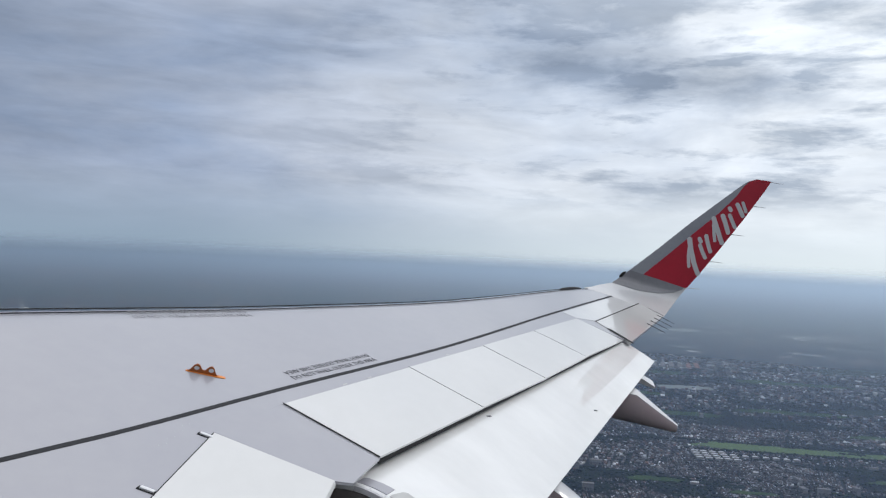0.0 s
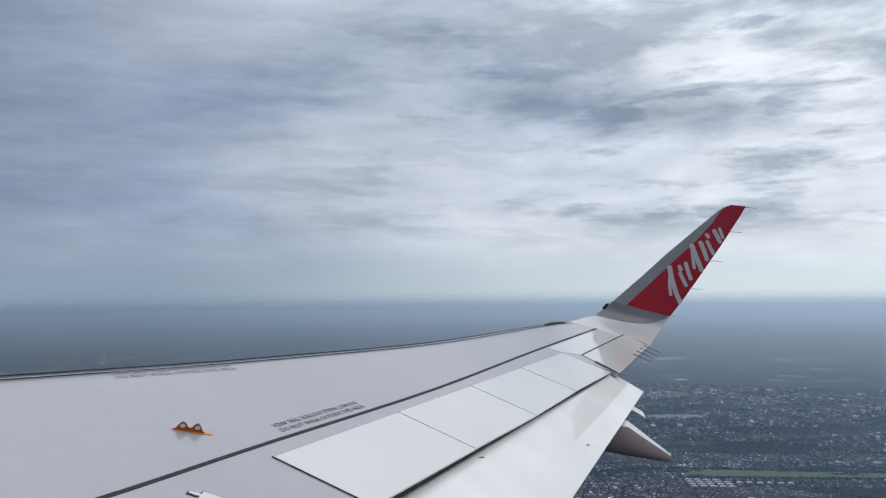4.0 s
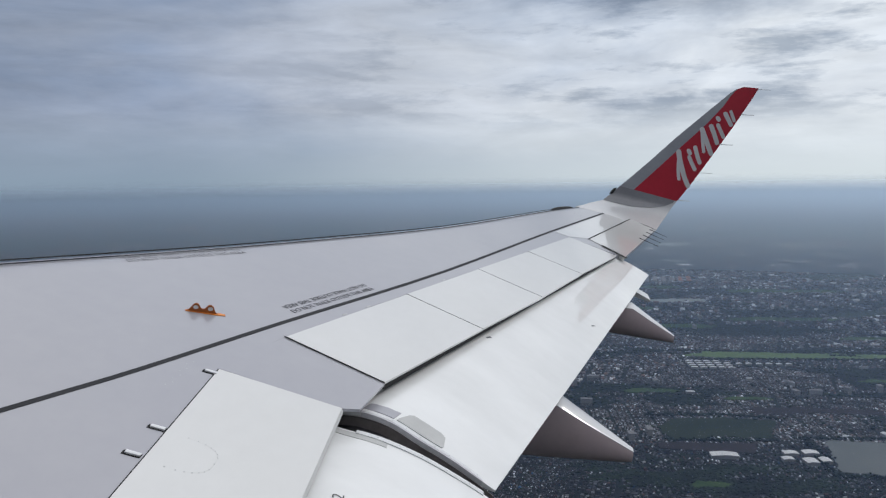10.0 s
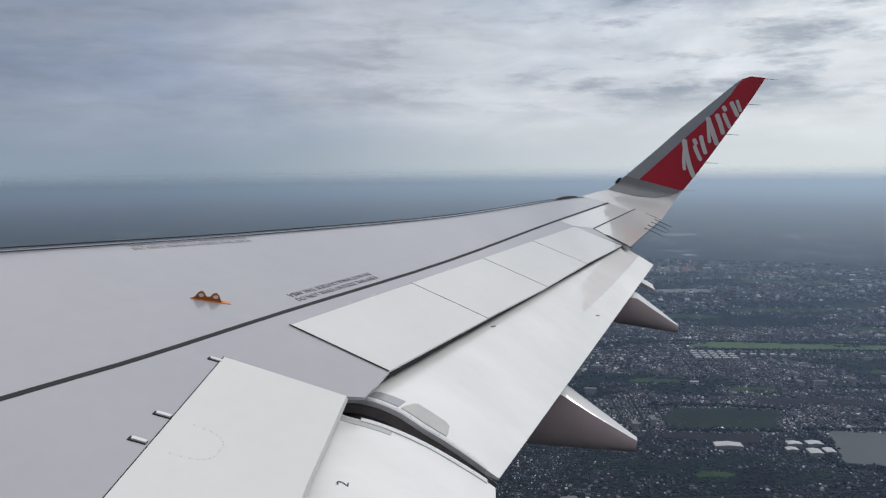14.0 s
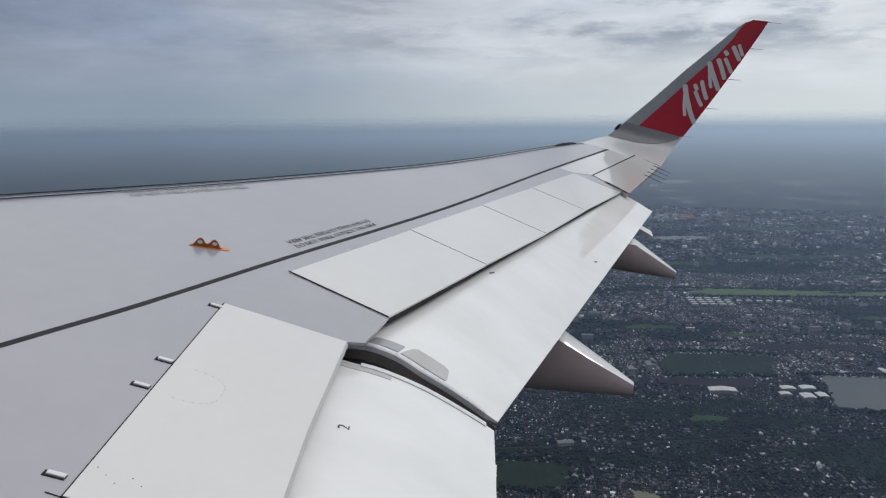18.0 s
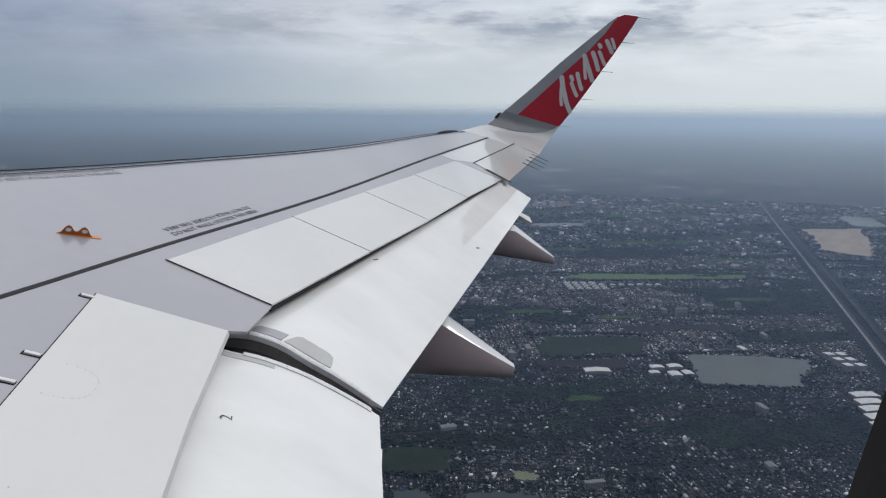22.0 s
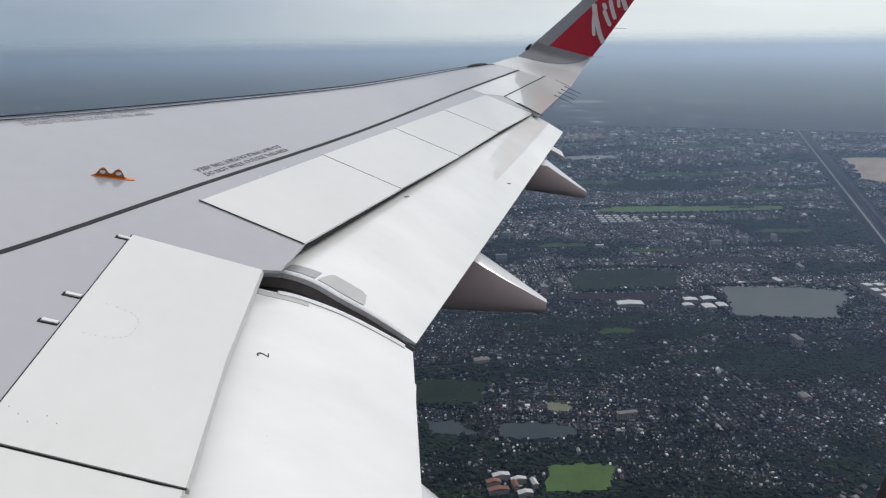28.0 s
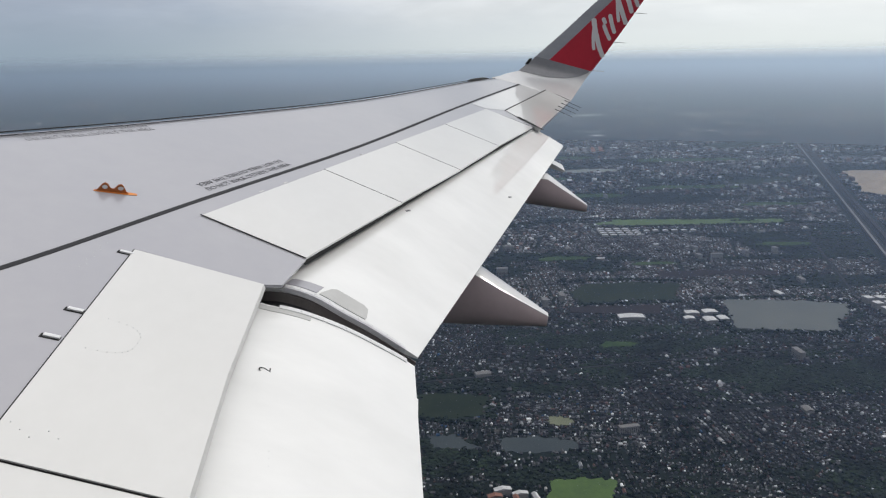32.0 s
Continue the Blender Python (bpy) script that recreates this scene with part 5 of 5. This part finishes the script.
def lots():
    """House lots in rows, district by district: plan x, y, turn, size, far."""
    out = []
    for i in range(len(SEEDS)):
        far = SEEDS[i, 0] > 4.3
        step = 6.4 * SEED_SIZE[i] * (1.45 if far else 1.0) * (2.1 if SEEDS[i, 0] > 6 else 1.0) * TRUE
        n = int(92 / SEED_SIZE[i] ** 0.8 / (1.3 if far else 1.0))
        gx, gy = np.meshgrid(np.arange(-n, n + 1), np.arange(-n * 2 // 3, n * 2 // 3 + 1))
        lx = gx.ravel() * step
        ly = (gy.ravel() * 1.45 + 0.28 * (gy.ravel() % 2)) * step
        c, s = math.cos(SEED_TURN[i]), math.sin(SEED_TURN[i])
        x, y = SEEDS[i, 0] + lx * c - ly * s, SEEDS[i, 1] + lx * s + ly * c
        d2 = (x - SEEDS[i, 0]) ** 2 + (y - SEEDS[i, 1]) ** 2
        keep = (x > 0.95) & (x < 10.5) & (np.abs(y) < 0.8 * x) & (RS.rand(x.size) < SEED_DENSE[i]) & (gx.ravel() % 13 != 0) & ((gx.ravel() % 2 == 0) if SEED_ROW[i] else (gy.ravel() % 9 != 0))
        x, y, d2 = x[keep], y[keep], d2[keep]
        if not x.size:
            continue
        best = np.min((x[:, None] - SEEDS[None, :, 0]) ** 2 + (y[:, None] - SEEDS[None, :, 1]) ** 2, 1)
        near = d2 <= best + 1e-9
        n = int(near.sum())
        out.append(np.stack([x[near] + RS.normal(0, 0.12 if SEED_ROW[i] else 0.24, n) * step, y[near] + RS.normal(0, 0.10 if SEED_ROW[i] else 0.24, n) * step, SEED_TURN[i] + (0 if SEED_ROW[i] else RS.choice([0, math.pi / 2], n)) + RS.normal(0, 0.05, n), step / TRUE * np.ones(n) * np.exp(RS.normal(-0.25, 0.28, n)), np.full(n, 1.45 if SEED_ROW[i] else 1.0)], 1))
    q = np.concatenate(out)
    built = woods(q[:, 0], q[:, 1]) < 0.555 + 0.03 * RS.randn(len(q))
    q = q[built]
    return q[free(q[:, 0], q[:, 1])]


def stuff(name, base, faces, x, y, turn, sx, sy, sz, mat, label, category):
    """One object of many copies of a small shape, set on plan points; sizes in true metres."""
    n, v = len(x), len(base)
    base = np.array(base, float)
    c, s = np.cos(turn)[:, None], np.sin(turn)[:, None]
    px = base[None, :, 0] * sx[:, None]
    py = base[None, :, 1] * sy[:, None]
    pz = base[None, :, 2] * sz[:, None]
    k = reach(np.hypot(x, y))[:, None]
    wx = EYE.x + x[:, None] * k + (px * c - py * s) * TRUE * k
    wy = EYE.y + y[:, None] * k + (px * s + py * c) * TRUE * k
    wz = EYE.z - k * (1 + DIP * np.hypot(x, y)[:, None]) + pz * TRUE * k
    verts = np.stack([wx, wy, wz], -1).reshape(-1, 3)
    me = bpy.data.meshes.new(name)
    loops = np.concatenate([np.array(f) for f in faces])
    lens = np.array([len(f) for f in faces])
    all_loops = (loops[None, :] + (np.arange(n) * v)[:, None]).ravel()
    all_lens = np.tile(lens, n)
    me.vertices.add(n * v)
    me.vertices.foreach_set("co", verts.ravel())
    me.loops.add(len(all_loops))
    me.loops.foreach_set("vertex_index", all_loops.astype(np.int32))
    me.polygons.add(len(all_lens))
    starts = np.concatenate([[0], np.cumsum(all_lens)[:-1]])
    me.polygons.foreach_set("loop_start", starts.astype(np.int32))
    me.update(calc_edges=True)
    me.shade_flat()
    me.materials.append(mat)
    return tagged(new(name, me), label, category, "", "stuff")


NEAR_BOX = (1.58, 2.12, -0.80, 0.0)


def in_box(x, y):
    return (x > NEAR_BOX[0]) & (x < NEAR_BOX[1]) & (y > NEAR_BOX[2]) & (y < NEAR_BOX[3])


HOUSE = [(-.5, -.5, -.2), (.5, -.5, -.2), (.5, .5, -.2), (-.5, .5, -.2), (-.5, -.5, .62), (.5, -.5, .62), (.5, .5, .62), (-.5, .5, .62), (-.5, 0, 1), (.5, 0, 1)]
HOUSE_F = [(0, 1, 5, 4), (2, 3, 7, 6), (1, 2, 6, 9, 5), (3, 0, 4, 8, 7), (4, 5, 9, 8), (6, 7, 8, 9)]
BLOCK = [(-.5, -.5, -.2), (.5, -.5, -.2), (.5, .5, -.2), (-.5, .5, -.2), (-.5, -.5, .8), (.5, -.5, .8), (.5, .5, .8), (-.5, .5, .8)]
BLOCK_F = [(0, 1, 5, 4), (1, 2, 6, 5), (2, 3, 7, 6), (3, 0, 4, 7), (4, 5, 6, 7)]
LOTS = lots()
picked = np.nonzero(in_box(LOTS[:, 0], LOTS[:, 1]))[0]
picked = RS.permutation(picked)[:300]
SINGLE = LOTS[picked]
LOTS = np.delete(LOTS, picked, 0)
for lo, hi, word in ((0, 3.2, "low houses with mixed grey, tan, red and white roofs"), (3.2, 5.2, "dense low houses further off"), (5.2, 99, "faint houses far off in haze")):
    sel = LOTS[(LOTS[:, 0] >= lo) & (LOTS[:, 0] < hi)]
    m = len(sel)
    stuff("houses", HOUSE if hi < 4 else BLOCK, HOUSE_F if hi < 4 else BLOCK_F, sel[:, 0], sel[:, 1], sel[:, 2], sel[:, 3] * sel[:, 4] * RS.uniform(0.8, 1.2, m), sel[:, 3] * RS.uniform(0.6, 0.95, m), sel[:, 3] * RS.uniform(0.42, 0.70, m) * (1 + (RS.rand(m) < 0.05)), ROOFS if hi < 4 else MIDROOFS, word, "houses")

g = (1 + 5 ** 0.5) / 2
ICO = np.array([(-1, g, 0), (1, g, 0), (-1, -g, 0), (1, -g, 0), (0, -1, g), (0, 1, g), (0, -1, -g), (0, 1, -g), (g, 0, -1), (g, 0, 1), (-g, 0, -1), (-g, 0, 1)]) / 1.9 * 0.5
ICO[:, 2] += 0.42
ICO *= 1 + 0.18 * np.random.RandomState(3).randn(12, 1)
ICO_F = [(0, 11, 5), (0, 5, 1), (0, 1, 7), (0, 7, 10), (0, 10, 11), (1, 5, 9), (5, 11, 4), (11, 10, 2), (10, 7, 6), (7, 1, 8), (3, 9, 4), (3, 4, 2), (3, 2, 6), (3, 6, 8), (3, 8, 9), (4, 9, 5), (2, 4, 11), (6, 2, 10), (8, 6, 7), (9, 8, 1)]


def trees(count, lo, hi, size, seed, label):
    rs = np.random.RandomState(seed)
    a = np.sqrt(rs.uniform(lo * lo, hi * hi, count * 4))
    b = a * rs.uniform(-0.75, 0.7, count * 4)
    # mostly in the wooded belts, some between the houses
    keep = ((woods(a, b) > 0.565 + 0.04 * rs.randn(a.size)) | (rs.rand(a.size) < 0.05)) & free(a, b)
    a, b = a[keep][:count], b[keep][:count]
    m = len(a)
    w = size * rs.uniform(0.6, 1.5, m)
    stuff("trees", ICO, ICO_F, a, b, rs.uniform(0, 6.28, m), 1.45 * w, 1.4 * w * rs.uniform(0.75, 1.2, m), w * rs.uniform(0.40, 0.75, m), LEAVES, label, "trees")


trees(44000, 1.3, 3.4, 6.0, 21, "dark green trees among the houses")
trees(20000, 3.4, 6.2, 9.5, 22, "dark green trees among distant houses")
trees(9000, 6.2, 10.5, 18, 23, "hazy far tree belts")


def far_buildings(count, seed):
    """House rows, halls and blocks of the outer districts, in knots."""
    rs = np.random.RandomState(seed)
    a = 8.6 * (24.0 / 8.6) ** rs.rand(count * 5)
    ang = rs.uniform(-0.62, 0.62, count * 5)
    x, y = a * np.cos(ang), a * np.sin(ang)
    knot = 0.55 * lattice(20 + 9 * ang, 7 * np.log(a), 31) + 0.45 * lattice(20 + 34 * ang, 26 * np.log(a), 32)
    keep = (knot > 0.47 + 0.06 * rs.randn(x.size)) & free(x, y)
    x, y, a = x[keep][:count], y[keep][:count], a[keep][:count]
    m = len(x)
    w = np.exp(rs.normal(3.05, 0.4, m)) * (a / 9.5) ** 0.8
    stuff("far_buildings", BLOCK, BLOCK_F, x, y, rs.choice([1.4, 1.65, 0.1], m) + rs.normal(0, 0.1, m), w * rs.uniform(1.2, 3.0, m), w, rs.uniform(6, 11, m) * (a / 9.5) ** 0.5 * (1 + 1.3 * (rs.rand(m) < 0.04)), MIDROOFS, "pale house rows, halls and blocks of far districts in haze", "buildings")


far_buildings(24000, 51)


def bank_trees(lines, step, size, seed, label):
    """Trees set close together along plan lines."""
    rs = np.random.RandomState(seed)
    pts = []
    for line in lines:
        for a, b in zip(line, line[1:]):
            n = max(1, int(math.dist(a, b) / (step * TRUE)))
            pts += [lerp(a, b, (k + rs.rand()) / n) for k in range(n)]
    pts = np.array(pts)
    pts = np.concatenate([pts + rs.normal(0, s * TRUE, pts.shape) for s in (5, 9, 14)])
    m = len(pts)
    w = size * rs.uniform(0.6, 1.5, m)
    stuff("trees", ICO, ICO_F, pts[:, 0], pts[:, 1], rs.uniform(0, 6.28, m), w, w * rs.uniform(0.75, 1.2, m), w * rs.uniform(0.5, 0.9, m), LEAVES, label, "trees")


bank_trees([[(3.30, -1.10), (3.31, -1.35), (3.29, -1.55), (3.22, -1.69), (3.05, -1.64), (2.95, -1.55), (2.83, -1.48), (2.85, -1.28), (2.87, -1.07), (3.08, -1.09), (3.30, -1.10)], [(2.66, 0.75), (2.66, 0.55), (2.58, 0.42)], [(2.48, 0.75), (2.48, 0.55), (2.56, 0.42)]], 7, 9, 41, "dark trees along the lake and pond banks")
bank_trees([[(4.83, -0.9), (4.85, -1.6), (4.87, -2.2)], [(5.08, -0.9), (5.07, -1.5), (5.05, -2.15)], [(4.98, -1.80), (4.97, -1.95)], [(3.60, -0.52), (3.62, -0.9), (3.57, -1.10)], [(3.24, -0.55), (3.27, -1.0)], [(2.36, 0.1), (2.36, -0.15), (2.14, -0.13)], [(2.15, 0.1), (2.12, -0.1)], [(7.1, -1.3), (7.05, -1.9)], [(7.0, -1.4), (6.95, -2.0)]], 8, 10, 42, "dark trees round the open fields")


# ---- the nearest houses and trees, one by one ----
PAINTS = [material("house_roof_" + w, (a, tuple(c * 1.25 for c in a)), 0.75, scale=0.5, fine=3) for w, a in (("grey", (0.05, 0.05, 0.05)), ("dark", (0.028, 0.028, 0.03)), ("tan", (0.085, 0.08, 0.072)), ("red", (0.09, 0.04, 0.033)), ("pale", (0.42, 0.41, 0.40)), ("white", (0.66, 0.66, 0.66)))]
LABELS = ["low house with a weathered grey roof", "low house with a dark roof", "low house with a tan sheet roof", "low house with a red tiled roof", "low house with a pale sheet roof", "low house with a bright white roof"]


def single_house(k):
    """A gabled house one unit long, with walls, two roof slopes and a lean-to."""
    root = thing("house", LABELS[k], "house", "single houses")
    bm = bmesh.new()
    v = [bm.verts.new(p) for p in HOUSE]
    for f in HOUSE_F[:4]:
        bm.faces.new([v[i] for i in f])
    part("wall", bm, WALLS, root)
    for side in (-1, 1):
        bm = bmesh.new()
        a = [(-.55, .58 * side, .58), (.55, .58 * side, .58), (.55, 0, 1.02), (-.55, 0, 1.02)]
        up = [bm.verts.new(p) for p in a]
        dn = [bm.verts.new((p[0], p[1], p[2] - 0.05)) for p in a]
        bm.faces.new(up)
        bm.faces.new(dn[::-1])
        for i in range(4):
            bm.faces.new((up[i], dn[i], dn[(i + 1) % 4], up[(i + 1) % 4]))
        part("roof", bm, PAINTS[k], root)
    part("lean_to", prism([(.5, -.3), (.8, -.3), (.8, .3), (.5, .3)], 0.35, 0.5), WALLS, root)
    return root


def set_on_land(root, x, y, turn, size):
    p = land(x, y)
    s = HEIGHT * TRUE
    root.matrix_world = Matrix.LocRotScale(Vector(p), Euler((0, 0, turn)), Vector((size[0] * s, size[1] * s, size[2] * s)))


first = {}
for i, (x, y, turn, w, row) in enumerate(SINGLE):
    k = int(RS.choice(6, p=[0.3, 0.25, 0.17, 0.13, 0.09, 0.06]))
    size = (w * row * RS.uniform(0.9, 1.2), w * RS.uniform(0.65, 0.95), RS.uniform(5, 9))
    if k not in first:
        first[k] = single_house(k)
        root = first[k]
    else:
        root = copy_thing(first[k], Matrix())
    set_on_land(root, x, y, turn, size)


def single_tree(seed):
    """A tapered trunk with limbs and a crown of uneven leaf clumps, one unit tall."""
    rs = random.Random(seed)
    root = thing("tree", "dark green broad-crowned tree between houses", "tree", "single trees")
    bm = bmesh.new()
    bmesh.ops.create_cone(bm, cap_ends=True, segments=7, radius1=0.05, radius2=0.025, depth=0.6, matrix=Matrix.Translation((0, 0, 0.25)))
    for k in range(4):
        a = k * 1.6 + rs.random()
        m = Matrix.Translation((0.1 * math.cos(a), 0.1 * math.sin(a), 0.55)) @ Matrix.Rotation(a, 4, "Z") @ Matrix.Rotation(radians(40), 4, "Y")
        bmesh.ops.create_cone(bm, cap_ends=True, segments=5, radius1=0.02, radius2=0.008, depth=0.32, matrix=m)
    part("trunk", bm, SOIL, root)
    bm = bmesh.new()
    for k in range(26):
        a, r, h = rs.uniform(0, 6.28), 0.42 * math.sqrt(rs.random()), rs.uniform(0.45, 1.0)
        r *= 1.15 - 0.6 * abs(h - 0.62)
        m = Matrix.Translation((r * math.cos(a), r * math.sin(a), h)) @ Euler((rs.random() * 3, rs.random() * 3, 0)).to_matrix().to_4x4() @ Matrix.Diagonal((rs.uniform(0.09, 0.19), rs.uniform(0.09, 0.17), rs.uniform(0.06, 0.12), 1))
        bmesh.ops.create_icosphere(bm, subdivisions=1, radius=1, matrix=m)
    part("crown", bm, LEAVES, root)
    return root


spots = np.stack([RS.uniform(NEAR_BOX[0], NEAR_BOX[1], 600), RS.uniform(NEAR_BOX[2], NEAR_BOX[3], 600)], 1)
spots = spots[free(spots[:, 0], spots[:, 1])][:200]
models = [single_tree(k) for k in range(5)]
for i, (x, y) in enumerate(spots):
    root = models[i] if i < 5 else copy_thing(models[i % 5], Matrix())
    h = RS.uniform(6, 12)
    set_on_land(root, x, y, RS.uniform(0, 6), (h * 1.1, h * 1.1, h))


# ---- haze: painted on one see-through sheet round the camera, denser towards the horizon ----
def haze_material(radius, start, rate, most):
    m = bpy.data.materials.new("haze")
    m.use_nodes = True
    nt = m.node_tree
    nt.nodes.clear()

    def calc(op, a, b):
        node = nt.nodes.new("ShaderNodeMath")
        node.operation = op
        for k, v in enumerate((a, b)):
            if isinstance(v, (int, float)):
                node.inputs[k].default_value = v
            else:
                nt.links.new(v, node.inputs[k])
        return node.outputs[0]

    out = nt.nodes.new("ShaderNodeOutputMaterial")
    clear = nt.nodes.new("ShaderNodeBsdfTransparent")
    veil = nt.nodes.new("ShaderNodeBsdfTranslucent")
    mix = nt.nodes.new("ShaderNodeMixShader")
    geo = nt.nodes.new("ShaderNodeNewGeometry")
    sep = nt.nodes.new("ShaderNodeSeparateXYZ")
    nt.links.new(geo.outputs["Position"], sep.inputs[0])
    # Opacity by height imitates the haze in front of the ground behind.
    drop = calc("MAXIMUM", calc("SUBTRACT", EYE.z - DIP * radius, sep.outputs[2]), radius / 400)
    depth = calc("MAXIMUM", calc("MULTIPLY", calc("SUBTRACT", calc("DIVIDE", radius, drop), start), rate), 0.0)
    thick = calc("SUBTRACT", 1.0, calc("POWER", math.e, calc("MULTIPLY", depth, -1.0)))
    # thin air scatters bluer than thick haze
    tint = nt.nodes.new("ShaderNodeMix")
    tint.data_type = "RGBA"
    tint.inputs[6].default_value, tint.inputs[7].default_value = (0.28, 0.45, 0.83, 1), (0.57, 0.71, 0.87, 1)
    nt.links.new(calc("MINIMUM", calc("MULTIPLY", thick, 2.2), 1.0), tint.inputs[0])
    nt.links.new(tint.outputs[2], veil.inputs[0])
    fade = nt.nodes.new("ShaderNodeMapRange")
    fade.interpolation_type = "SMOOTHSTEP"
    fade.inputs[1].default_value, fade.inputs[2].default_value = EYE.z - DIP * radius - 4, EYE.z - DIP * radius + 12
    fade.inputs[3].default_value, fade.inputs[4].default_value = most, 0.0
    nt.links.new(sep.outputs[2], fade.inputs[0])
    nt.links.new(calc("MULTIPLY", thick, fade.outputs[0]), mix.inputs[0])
    nt.links.new(clear.outputs[0], mix.inputs[1])
    nt.links.new(veil.outputs[0], mix.inputs[2])
    nt.links.new(mix.outputs[0], out.inputs[0])
    return m


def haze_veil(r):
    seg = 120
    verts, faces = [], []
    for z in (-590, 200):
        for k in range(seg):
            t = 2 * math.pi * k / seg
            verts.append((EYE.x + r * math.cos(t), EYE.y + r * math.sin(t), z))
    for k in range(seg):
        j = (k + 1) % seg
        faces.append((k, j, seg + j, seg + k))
    ob = mesh_thing("haze", verts, faces, haze_material(r, 0.8, 0.042, 1.0), "see-through sheet standing in for bluish haze over the city", "haze", "structure")
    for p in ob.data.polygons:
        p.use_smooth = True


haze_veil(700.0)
